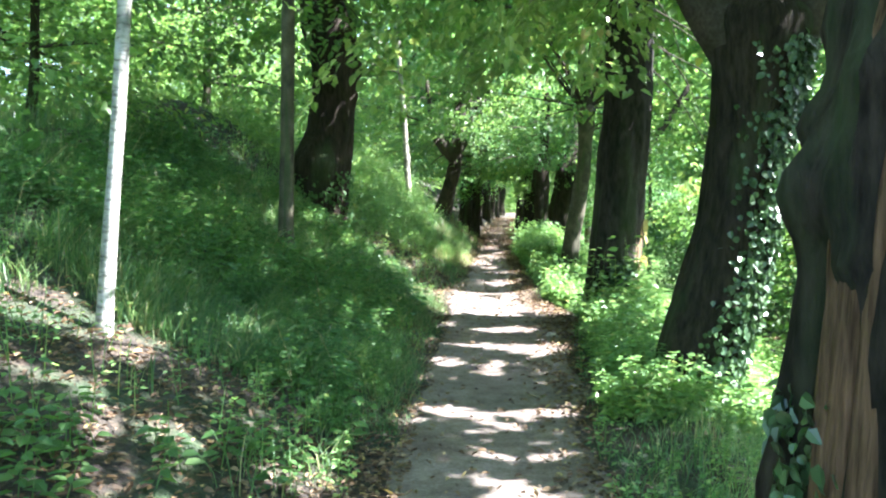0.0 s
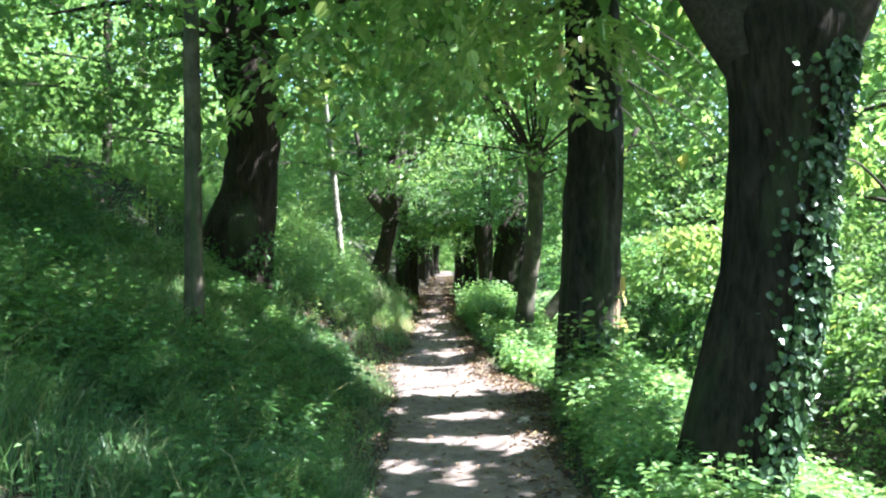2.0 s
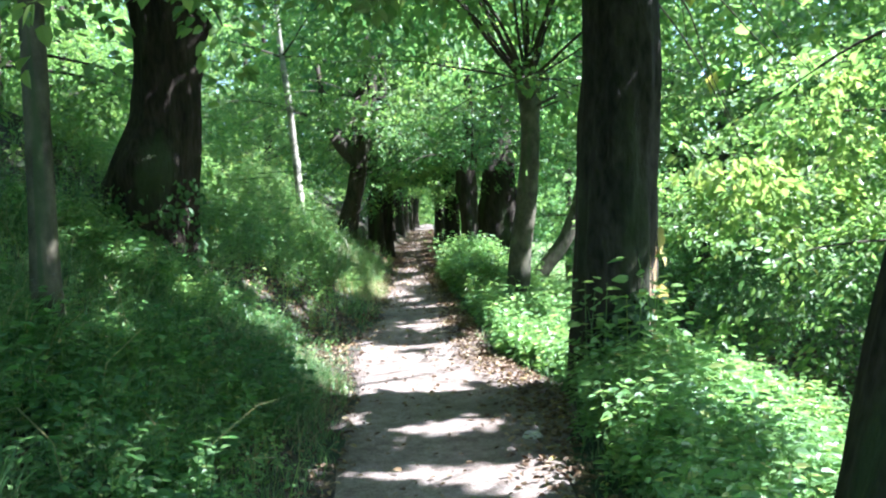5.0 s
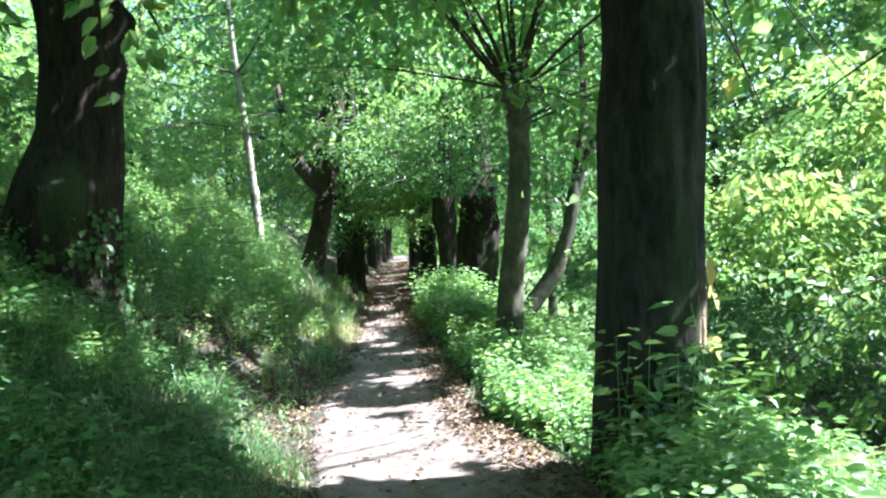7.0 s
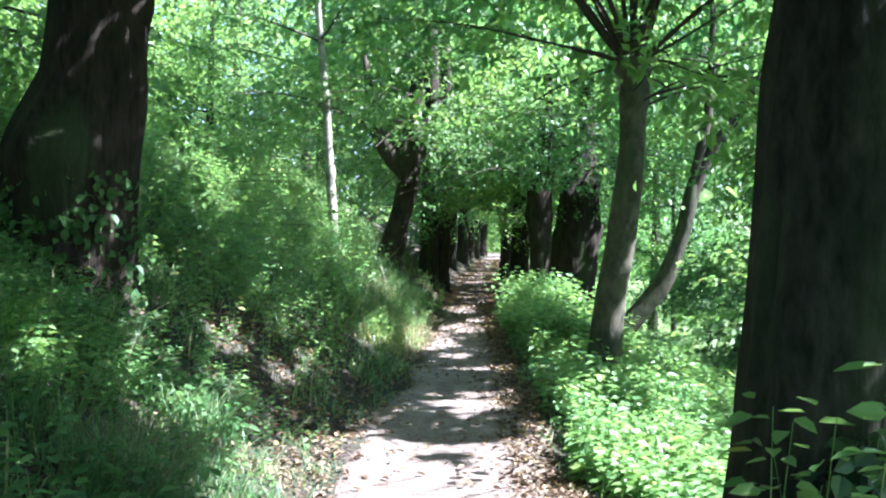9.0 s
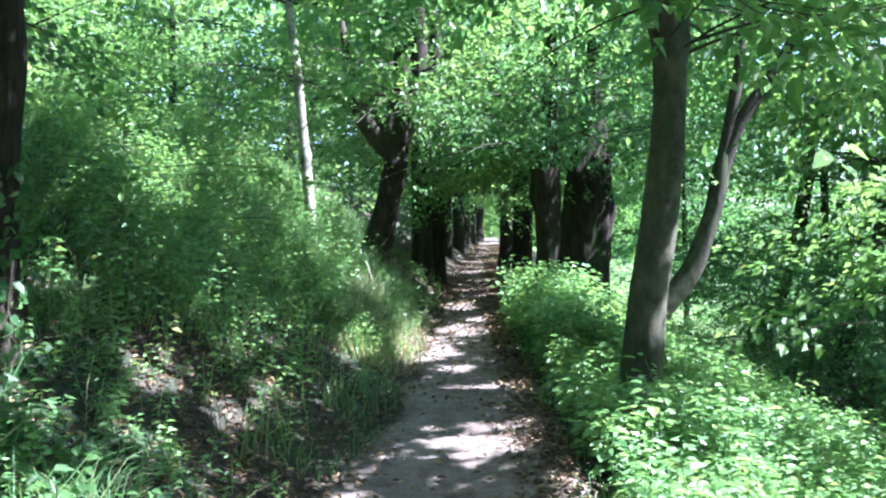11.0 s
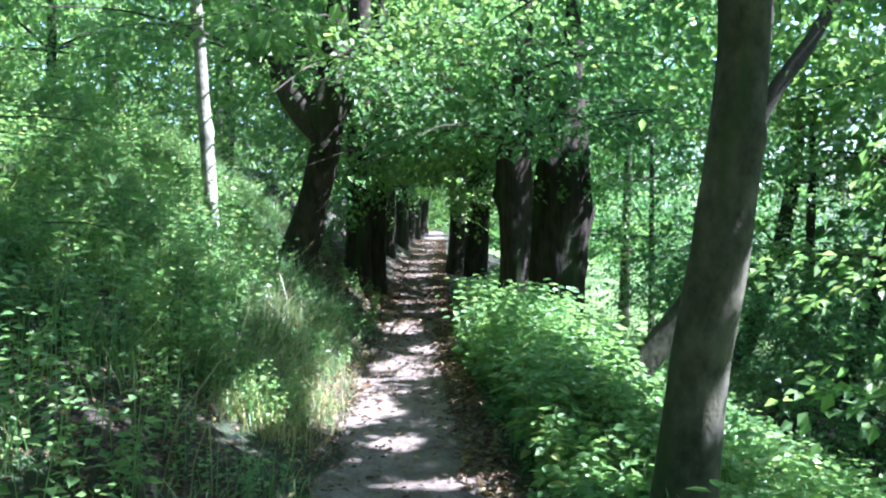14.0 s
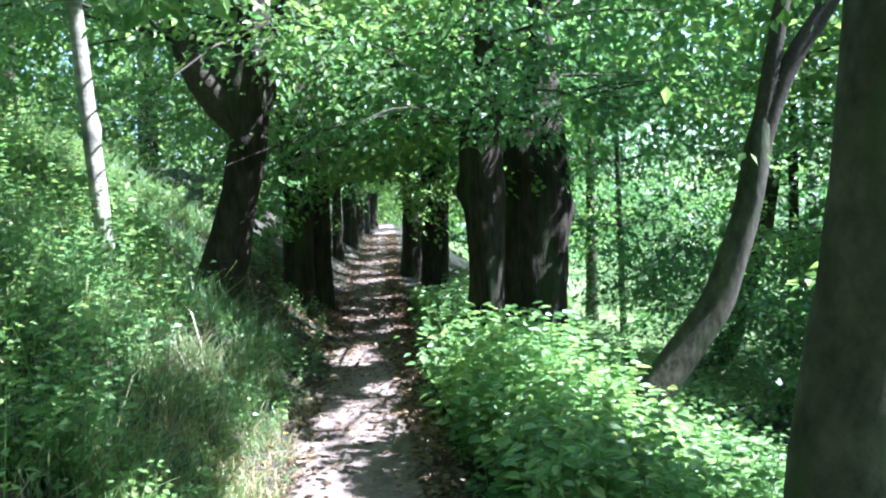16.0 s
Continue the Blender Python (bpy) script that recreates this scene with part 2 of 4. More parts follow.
xs = np.concatenate([[-600, -250, -110, -60, -40], np.arange(-28, -6, 0.8), np.arange(-6, 6, 0.12), np.arange(6, 30, 0.8), [40, 60, 110, 250, 600]])
ys = np.concatenate([[-600, -250, -100, -50, -25], np.arange(-14, -1, 0.6), np.arange(-1, 27, 0.13), np.arange(27, 52, 0.2), np.arange(52, 66, 0.5), [70, 80, 95, 120, 180, 300, 700]])


def grid_faces(nx, ny):
    i = (np.arange(ny - 1)[:, None] * nx + np.arange(nx - 1)[None, :]).ravel()
    return np.stack([i, i + 1, i + nx + 1, i + nx], 1)


gx, gy = np.meshgrid(xs, ys)
ground_ob = new("ground", mesh_of("ground", np.stack([gx.ravel(), gy.ravel(), ground(gx, gy).ravel()], 1), [grid_faces(len(xs), len(ys))], M_SOIL, True))
tagged(ground_ob, "dark woodland soil with moss and leaf mould", "ground", kind="structure")

# the trodden strip, a little proud of the soil and sinking at its ragged edges
py = np.arange(-12, 71, 0.1)
pu = np.linspace(-0.06, 1.06, 26)
pyy, puu = np.meshgrid(py, pu, indexing="ij")
ragged = (vnoise(pyy, puu * 0 + 1, 0.5, 8) - 0.5) * 0.22
pl, pr = path_left(pyy) + ragged, path_right(pyy) + (vnoise(pyy, puu * 0 + 9, 0.6, 9) - 0.5) * 0.25
pxx = pl + (pr - pl) * puu
pzz = ground(pxx, pyy) + 0.022 - 0.06 * np.clip(np.abs(puu - 0.5) * 2 - 0.93, 0, 1) * 6 - 0.015 * np.cos((puu - 0.5) * 3.1)
path_ob = new("path", mesh_of("path", np.stack([pxx.ravel(), pyy.ravel(), pzz.ravel()], 1), [grid_faces(len(pu), len(py))], M_PATH, True))
tagged(path_ob, "narrow trodden path of pale dry earth", "path", kind="structure")

mx, my = np.meshgrid(np.linspace(5.8, 40, 60), np.linspace(25, 70, 60))
meadow_ob = new("meadow", mesh_of("meadow", np.stack([mx.ravel(), my.ravel(), ground(mx, my).ravel() + 0.06], 1), [grid_faces(60, 60)], M_MEADOW, True))
tagged(meadow_ob, "sunlit meadow grass beyond the trees", "meadow", kind="structure")

# ---- leaves ----
# gaps in the roof of leaves: where the sun comes down on the ground (x, y, half width, half length)
GAPS = [(0.7, 12.2, 1.0, 0.95), (0.8, 13.3, 0.4, 0.2), (2.1, 12.2, 1.35, 2.1), (-0.15, 12.9, 0.5, 0.7), (0.65, 10.15, 0.5, 0.25), (0.45, 5.45, 0.5, 0.14), (0.5, 6.5, 0.65, 0.16),
        (-0.1, 8.5, 0.2, 0.25), (0.7, 9.2, 0.4, 0.12), (-0.95, 4.7, 0.3, 0.22), (-1.9, 4.6, 0.22, 0.16), (1.15, 19.6, 0.45, 0.6), (0.45, 18.4, 0.45, 1.1), (-0.3, 17.1, 0.3, 0.35), (-0.6, 19.6, 0.35, 0.3), (-1.3, 15.3, 0.3, 0.16), (-0.75, 15.0, 0.25, 0.14), (-1.8, 15.7, 0.25, 0.18), (-1.0, 16.1, 0.3, 0.14), (-0.4, 15.6, 0.2, 0.12),
        (2.7, 18.7, 1.35, 1.6), (3.4, 9.2, 1.6, 2.4), (2.7, 6.9, 0.35, 0.6), (-2.6, 5.6, 0.25, 0.5), (0.9, 15.1, 0.4, 0.12), (1.0, 16.4, 0.4, 0.15),
        (0.8, 17.2, 0.35, 0.12), (1.5, 24.2, 0.6, 0.15), (1.6, 26.2, 0.7, 0.25), (1.8, 29, 0.6, 0.3), (2.2, 33, 0.7, 0.5), (2.7, 39, 0.8, 0.6),
        (3.2, 43.5, 0.7, 0.4), (4.0, 49, 1.0, 0.8), (-3.0, 25.0, 1.6, 2.2), (9.5, 38.0, 4.0, 9.0), (4.6, 14.5, 0.5, 1.0),
        (-1.2, 6.4, 0.16, 0.12), (-0.5, 7.3, 0.14, 0.12), (-1.7, 7.6, 0.2, 0.14), (-1.0, 8.6, 0.18, 0.12), (-2.2, 6.6, 0.2, 0.16), (-2.6, 8.4, 0.22, 0.16), (-1.5, 9.7, 0.2, 0.14),
        (-2.3, 10.2, 0.25, 0.16), (-0.4, 11.6, 0.55, 0.9), (3.2, 11.3, 1.3, 1.3), (-0.8, 12.5, 0.35, 0.25), (-1.7, 12.4, 0.2, 0.15), (-1.9, 13.2, 0.35, 0.2), (-1.2, 13.6, 0.3, 0.2), (-1.6, 14.3, 0.4, 0.2),
        (-2.7, 14.7, 0.35, 0.25), (-0.9, 14.5, 0.25, 0.2), (-2.4, 13.7, 0.3, 0.2), (-3.4, 17.5, 0.5, 0.5), (-4.3, 18.8, 0.7, 0.6)]


# where the leaves close without a gap
SHADE = [(-5.0, 13.5, 2.8, 2.4), (-3.6, 13.6, 1.2, 1.0), (1.7, 5.0, 1.1, 1.4), (2.6, 15.3, 1.5, 1.6), (6.5, 21.0, 2.6, 4.0)]


# wider gaps higher up, which let the sun on to the lower leaves (the same, and the height above which they are open)
HIGH_GAPS = [(4.0, 12.8, 2.4, 3.4, 4.3), (5.6, 12.5, 2.4, 5.0, 6.0), (-9.0, 19.0, 2.6, 5.0, 7.5), (3.6, 18.4, 1.7, 2.2, 5.0), (-10.5, 31.0, 4.0, 10.0, 7.5), (1.5, 6.95, 0.85, 0.5, 3.0), (-3.6, 5.6, 1.0, 0.35, 4.2),
             (-2.6, 20.7, 0.9, 0.3, 4.5), (1.7, 15.8, 0.4, 0.3, 3.5), (-1.5, 23.0, 1.25, 4.5, 5.8), (0.4, 32.0, 1.6, 6.0, 6.5), (1.6, 44.0, 1.8, 8.0, 6.5)]


def in_gap(p):
    """Which of the points (n, 3) stand between the sun and a gap's patch of ground."""
    k = (p[:, 2] - path_height(p[:, 1])) / SUN.z
    x, y = p[:, 0] - k * SUN.x, p[:, 1] - k * SUN.y
    wob = 0.55 + 0.9 * vnoise(x, y, 0.22, 21)
    bank = np.interp(y, [5, 6.5, 10.3, 11, 14, 15, 19, 21], [0.0, 0.24, 0.24, 0.0, 0.0, 0.14, 0.14, 0.0]) * (x < path_left(y) - 0.2)
    hit = ((vnoise(x, y, 0.42, 22) > 0.74 + bank) | (vnoise(x, y, 1.1, 23) > 0.86 + bank)) & (k > 2.4)
    for cx, cy, rx, ry in SHADE:
        hit &= ((x - cx) / rx) ** 2 + ((y - cy) / ry) ** 2 > 1
    for cx, cy, rx, ry in GAPS:
        hit |= (((x - cx) / rx) ** 2 + ((y - cy) / ry) ** 2 < wob) & (k > 2.4)
    for cx, cy, rx, ry, least in HIGH_GAPS:
        hit |= (((x - cx) / rx) ** 2 + ((y - cy) / ry) ** 2 < wob) & (k > least)
    return hit


def unit(v):
    return v / np.maximum(np.linalg.norm(v, axis=-1, keepdims=True), 1e-6)


def leaf_mesh(name, at, tip, normal, size, mat, wide=0.6, fine=False, fold=0.12):
    """One leaf at each point: a folded lozenge, or with fine a pointed oval of two halves."""
    n = len(at)
    t = unit(tip)
    s = unit(np.cross(normal, t))
    u = np.cross(t, s)
    size = np.asarray(size)[:, None]
    if fine:
        shape = [(0, 0), (0.22, 0.42), (0.6, 0.40), (1, 0), (0.6, -0.40), (0.22, -0.42)]
        quads = np.array([[0, 3, 2, 1], [0, 5, 4, 3]])
    else:
        shape = [(0, 0), (0.42, 0.5), (1, 0), (0.42, -0.5)]
        quads = np.array([[0, 2, 1], [0, 3, 2]])
    v = np.stack([at + size * (a * t + b * wide * s + (abs(b) * fold * 2 - 0.10 * a * a) * u) for a, b in shape], 1)
    f = (np.arange(n)[:, None, None] * len(shape) + quads[None]).reshape(-1, quads.shape[1])
    return mesh_of(name, v.reshape(-1, 3), [f], mat)


def sprays(centres, out, count, size, length=0.9, breadth=0.5, droop=0.25, r=rng):
    """Flat drooping sprays of leaves; centres (m, 3), out: the way each grows. Gives points, tips, normals and sizes."""
    m = len(centres)
    a = unit(out + r.normal(0, 0.25, (m, 3)))
    side = unit(np.cross(a, [0, 0, 1.0]) + r.normal(0, 0.18, (m, 3)))
    up = unit(np.cross(side, a))
    u = r.random((m, count, 1)) ** 0.8
    w = r.uniform(-1, 1, (m, count, 1))
    ln = length * r.uniform(0.6, 1.3, (m, 1, 1))
    p = centres[:, None] + a[:, None] * u * ln + side[:, None] * w * breadth * ln * (1.05 - 0.75 * u) + up[:, None] * r.normal(0, 0.05, (m, count, 1)) * ln
    p[..., 2] -= droop * (u[..., 0] ** 2 + 0.5 * w[..., 0] ** 2 * 0.6) * ln[..., 0]
    tip = a[:, None] * 0.7 + side[:, None] * np.sign(w) * 0.7 + r.normal(0, 0.35, (m, count, 3)) - np.array([0, 0, 0.35])
    nrm = up[:, None] + r.normal(0, 0.38, (m, count, 3))
    sz = size * r.uniform(0.65, 1.25, (m, count))
    return p.reshape(-1, 3), tip.reshape(-1, 3), nrm.reshape(-1, 3), sz.ravel()


# open air in front of the burred trees and the slim one
CLEAR = [(-0.8, 0.62, 16.5, 21.2, 1.4, 3.05), (2.0, 3.4, 16.5, 22.0, 0.9, 2.35), (-1.35, -0.5, 14.5, 20.5, 1.5, 3.7), (2.0, 2.6, 13.0, 15.6, 0.8, 3.0), (3.7, 6.5, 22.0, 36.0, -2.5, 0.15)]


def keep_open(p, tip, nrm, sz):
    """Leaves out what would close a gap to the sun or hang into the walk."""
    c = (path_left(p[:, 1]) + path_right(p[:, 1])) / 2
    half = np.interp(p[:, 1], [0, 18, 22], [1.15, 1.15, 0.45])
    low = (p[:, 1] < 60) & (np.abs(p[:, 0] - c) < half) & (p[:, 2] < path_height(p[:, 1]) + np.interp(p[:, 1], [0, 18, 22, 60], [2.7, 2.5, 1.75, 1.7]))
    low |= (np.abs(p[:, 0] - 0.4) < 1.0) & (p[:, 1] < 15.5) & (p[:, 2] < 2.6)
    for x0, x1, y0, y1, z0, z1 in CLEAR:
        low |= (p[:, 0] > x0) & (p[:, 0] < x1) & (p[:, 1] > y0) & (p[:, 1] < y1) & (p[:, 2] > z0) & (p[:, 2] < z1)
    k = ~(in_gap(p) | low)
    return p[k], tip[k], nrm[k], sz[k]


# ---- trees ----
def tube(points, seg=10, step=0.12, rough=0.0, ridges=0, burrs=(), seed=0, cap=True):
    """A tapered round limb along points (x, y, z, radius), with swellings (place along it 0..1, angle, height, spread)."""
    pts = np.array(points, float)
    dist = np.concatenate(([0], np.cumsum(np.linalg.norm(np.diff(pts[:, :3], axis=0), axis=1))))
    n = max(4, int(dist[-1] / step) + 1)
    s = np.linspace(0, dist[-1], n)
    fine = np.stack([np.interp(s, dist, pts[:, k]) for k in range(4)], 1)
    for _ in range(max(1, int(n / len(pts) / 3))):
        fine[1:-1] = (fine[:-2] + 2 * fine[1:-1] + fine[2:]) / 4
    d = unit(np.gradient(fine[:, :3], axis=0))
    ref = np.where(np.abs(d[:, 1:2]) > 0.9, [[1.0, 0, 0]], [[0, 1.0, 0]])
    e1 = unit(np.cross(ref, d))
    e2 = np.cross(d, e1)
    th = np.linspace(0, 2 * np.pi, seg, endpoint=False)
    ss, tt = np.meshgrid(s, th, indexing="ij")
    rad = fine[:, 3:4] * np.ones((1, seg))
    if rough:
        circ = np.cos(tt) * 1.3 + 3 * seed, np.sin(tt) * 1.3
        rad = rad * (1 + rough * (vnoise(circ[0] + ss * 0.9, circ[1] + ss * 0.3, 0.7, seed) - 0.5) + 0.5 * rough * (vnoise(circ[0] * 3 + ss, circ[1] * 3, 0.4, seed + 1) - 0.5))
    if ridges:
        rad = rad * (1 + 0.05 * np.sin(tt * ridges + 5 * vnoise(ss, tt * 0, 0.8, seed + 2)) * (0.4 + vnoise(ss, tt, 0.3, seed + 3)))
    for at, ang, high, spread in burrs:
        da = np.angle(np.exp(1j * (tt - ang))) * fine[:, 3:4]
        rad = rad + high * np.exp(-(((ss - at * dist[-1]) ** 2 + da ** 2) / spread ** 2))
    v = fine[:, None, :3] + (np.cos(tt)[..., None] * e1[:, None] + np.sin(tt)[..., None] * e2[:, None]) * rad[..., None]
    i, j = np.meshgrid(np.arange(n - 1), np.arange(seg), indexing="ij")
    j2 = (j + 1) % seg
    f = np.stack([i * seg + j, i * seg + j2, (i + 1) * seg + j2, (i + 1) * seg + j], -1).reshape(-1, 4)
    v = v.reshape(-1, 3)
    faces = [f]
    if cap:
        v = np.concatenate([v, fine[-1:, :3] + d[-1:] * fine[-1, 3] * 0.4])
        k = (n - 1) * seg
        faces.append(np.stack([k + np.arange(seg), k + (np.arange(seg) + 1) % seg, np.full(seg, n * seg)], 1))
    return v, faces


def limb_points(start, way, length, r0, lift=0.15, droop=0.3, r=rng, n=7):
    u = np.linspace(0, 1, n)[:, None]
    p = np.array(start) + unit(np.array(way, float)) * length * u
    p[:, 2] += length * (lift * u[:, 0] - droop * u[:, 0] ** 2)
    p[1:] += np.cumsum(r.normal(0, 0.05 * length / n * 2, (n - 1, 3)), 0)
    return np.concatenate([p, r0 * (1 - 0.85 * u)], 1)


def base_on(x, y, depth=0.12):
    return float(ground(x, y)) - depth


def make_tree(name, label, trunk, bark, limbs, leaf=M_LEAF, per_limb=12, count=36, size=0.085, shade_sprays=0, shade_at=None, seg=20, rough=0.16, ridges=0,
              burrs=(), seed=1, group="", category="tree", twig=M_TWIG, step=0.12):
    """An Empty at the foot with a trunk, single limbs and a crown of leaves under it, topped by added shading sprays.
    """
    r = np.random.default_rng(seed)
    root = new(name)
    root.location = trunk[0][:3]
    tagged(root, label, category, group)
    v, f = tube(trunk, seg, step, rough, ridges, burrs, seed)
    part("trunk", mesh_of("trunk", v, f, bark, True), root)
    centres, outs = [], []
    for lp in limbs:
        v, f = tube(lp, 6, 0.25)
        part("limb", mesh_of("limb", v, f, twig, True), root)
        k = np.sort(r.uniform(0.25, 1.0, per_limb)) * (len(lp) - 1)
        pos = np.stack([np.interp(k, np.arange(len(lp)), lp[:, c]) for c in range(3)], 1)
        way = unit(lp[-1, :3] - lp[0, :3])
        o = unit(way + r.normal(0, 0.75, (per_limb, 3)) * [1, 1, 0.45] + [0, 0, -0.12])
        centres.append(pos)
        outs.append(o)
    bits = []
    if centres:
        bits.append(keep_open(*sprays(np.concatenate(centres), np.concatenate(outs), count, size, r=r)))
    # large-leaved sprays above the view, added to block the sun
    if shade_sprays:
        cx, cy, cz, rx, ry, rz = shade_at
        q = unit(r.normal(0, 1, (shade_sprays, 3))) * r.uniform(0.35, 1.0, (shade_sprays, 1)) ** 0.5
        clump = np.array([cx, cy, cz]) + q * [rx, ry, rz]
        bits.append(keep_open(*sprays(clump, unit(q * [1, 1, 0.3] + r.normal(0, 0.3, (shade_sprays, 3))), 16, size * 2.3, 1.3, 0.6, r=r)))
    if bits:
        p, t, nn, sz = (np.concatenate([b[i] for b in bits]) for i in range(4))
        if len(p):
            part("crown", leaf_mesh("crown", p, t, nn, sz, leaf, 0.62), root)
    return root


def limb_set(tops, n, length, r0, seed, low=-0.1, high=0.6, toward=None, droop=0.3):
    """n limbs round the points tops, in all directions or mostly toward one."""
    r = np.random.default_rng(seed)
    out = []
    for i in range(n):
        a = (i + r.uniform(-0.3, 0.3)) * 2 * math.pi / n
        way = np.array([math.cos(a), math.sin(a), r.uniform(low, high)])
        if toward is not None:
            way = way + np.array(toward) * 0.8
        out.append(limb_points(tops[i % len(tops)], way, length * r.uniform(0.7, 1.25), r0 * r.uniform(0.7, 1.2), droop=droop, r=r))
    return out


# old trees by the path; trunks as (x, y, z, radius) from the root up
ivy_trunk = [(1.95, 7.0, base_on(1.95, 7.0, 0.2), 0.40), (1.97, 7.0, 0.05, 0.31), (2.16, 7.0, 0.72, 0.32), (2.36, 7.0, 1.5, 0.30), (2.46, 7.0, 2.2, 0.29),
             (2.50, 7.0, 2.75, 0.36), (2.52, 7.0, 3.1, 0.42), (2.55, 7.0, 3.3, 0.2)]
ivy_forks = [np.array([(2.42, 7.0, 2.7, 0.24), (2.05, 7.05, 3.3, 0.22), (1.75, 7.2, 4.2, 0.2), (1.6, 7.4, 5.6, 0.15), (1.5, 7.6, 7.5, 0.06)]),
             np.array([(2.62, 7.0, 2.7, 0.26), (2.95, 7.0, 3.3, 0.24), (3.25, 6.9, 4.2, 0.2), (3.5, 6.8, 5.6, 0.15), (3.6, 6.8, 7.5, 0.06)])]
ivy_tree = make_tree("ivy_covered_tree", "old leaning tree with dark bark and glossy ivy", ivy_trunk, M_BARK,
                     ivy_forks + limb_set([(1.7, 7.3, 4.6), (3.3, 6.9, 4.8)], 8, 3.2, 0.05, 11, 0.0, 0.5), shade_sprays=1000, shade_at=(3.1, 7.0, 7.2, 4.0, 4.4, 2.6), seg=36, ridges=11,
                     seed=3, group="avenue trees", step=0.06)

stump_trunk = [(1.38, 2.5, base_on(1.38, 2.5, 0.2), 0.42), (1.37, 2.5, 0.3, 0.36), (1.36, 2.5, 0.8, 0.34), (1.40, 2.5, 1.32, 0.335), (1.43, 2.5, 1.74, 0.35), (1.50, 2.5, 2.2, 0.34),
               (1.62, 2.5, 2.7, 0.32), (1.75, 2.5, 4.0, 0.28), (1.8, 2.5, 6.0, 0.2)]
stump_tree = make_tree("old_tree", "old tree with dark bark torn open to brown wood", stump_trunk, M_BARK, limb_set([(1.79, 2.5, 5.4)], 6, 3.0, 0.06, 12, 0.1, 0.6),
                       shade_sprays=800, shade_at=(2.8, 2.8, 7.4, 4.0, 4.2, 2.4), seg=72, rough=0.34, ridges=15, burrs=[(0.30, 3.2, 0.09, 0.12), (0.33, 2.9, 0.06, 0.07), (0.35, 3.6, 0.05, 0.07), (0.27, 3.6, 0.04, 0.06), (0.38, 2.6, 0.05, 0.09), (0.1, 3.5, 0.05, 0.2), (0.16, 3.0, 0.03, 0.1)], seed=4, group="avenue trees", step=0.06)

b_trunk = [(2.04, 10.8, base_on(2.04, 10.8, 0.25), 0.38), (2.05, 10.8, 0.2, 0.32), (2.15, 10.8, 1.3, 0.30), (2.22, 10.8, 2.2, 0.295), (2.28, 10.8, 2.9, 0.29), (2.30, 10.8, 4.5, 0.27),
           (2.4, 10.8, 6.5, 0.2)]
b_tree = make_tree("old_tree", "straight old tree with flaking grey-brown bark and a peeling scar", b_trunk, M_BARK_B, limb_set([(2.35, 10.8, 5.4), (2.3, 10.8, 4.4)], 9, 3.2, 0.06, 13, -0.1, 0.4),
                   shade_sprays=1250, shade_at=(3.0, 12.2, 7.2, 4.2, 4.8, 2.8), seg=40, ridges=13, seed=5, group="avenue trees", step=0.06)

big_trunk = [(-1.98, 13.6, base_on(-1.98, 13.6, 0.3), 0.60), (-1.95, 13.6, 1.25, 0.46), (-1.93, 13.6, 1.7, 0.45), (-1.88, 13.6, 2.2, 0.43), (-1.74, 13.6, 2.7, 0.345), (-1.70, 13.6, 3.3, 0.325),
             (-1.70, 13.6, 3.9, 0.33), (-1.80, 13.6, 4.6, 0.40), (-1.8, 13.6, 5.2, 0.3), (-1.7, 13.6, 6.5, 0.2)]
big_tree = make_tree("old_tree", "massive old tree with a swollen burred foot and dark bark", big_trunk, M_BARK, limb_set([(-1.8, 13.5, 4.7), (-1.75, 13.6, 5.6)], 9, 3.3, 0.07, 14, -0.1, 0.4),
                     shade_sprays=850, shade_at=(-0.4, 13.4, 8.0, 4.2, 3.6, 2.6), seg=40, ridges=10, burrs=[(0.13, 3.3, 0.16, 0.30), (0.47, 0.05, 0.15, 0.13), (0.49, -0.1, 0.06, 0.09), (0.41, -0.1, 0.05, 0.14), (0.2, -1.5, 0.12, 0.25)],
                     seed=6, group="avenue trees", step=0.06)

birch_trunk = [(-2.16, 5.5, base_on(-2.16, 5.5, 0.1), 0.062), (-2.14, 5.5, 0.95, 0.053), (-2.10, 5.5, 1.4, 0.048), (-2.03, 5.5, 2.2, 0.045), (-1.97, 5.5, 2.95, 0.043), (-1.9, 5.5, 5.0, 0.03)]
make_tree("birch_tree", "slim young birch with white bark on the bank", birch_trunk, M_BIRCH, limb_set([(-1.92, 5.5, 4.4)], 5, 1.4, 0.02, 15), per_limb=7, seg=16, rough=0.12, seed=7, step=0.06)
pole_trunk = [(-1.77, 9.8, base_on(-1.77, 9.8, 0.1), 0.11), (-1.76, 9.8, 1.4, 0.09), (-1.74, 9.8, 2.4, 0.078), (-1.71, 9.8, 3.9, 0.07), (-1.68, 9.8, 6.5, 0.05)]
make_tree("young_tree", "slender young tree with grey-green bark on the bank", pole_trunk, M_BARK_SMOOTH, limb_set([(-1.7, 9.8, 4.6), (-1.69, 9.8, 5.4)], 7, 2.2, 0.025, 16), per_limb=9,
          shade_sprays=60, shade_at=(-1.7, 9.8, 6.5, 2, 2, 1.6), seg=16, seed=8)
thin_trunk = [(-0.79, 20.6, base_on(-0.79, 20.6, 0.1), 0.08), (-0.80, 20.6, 1.5, 0.068), (-0.86, 20.6, 2.67, 0.066), (-0.91, 20.6, 3.6, 0.06), (-1.03, 20.6, 5.0, 0.05), (-1.1, 20.6, 7.0, 0.03)]
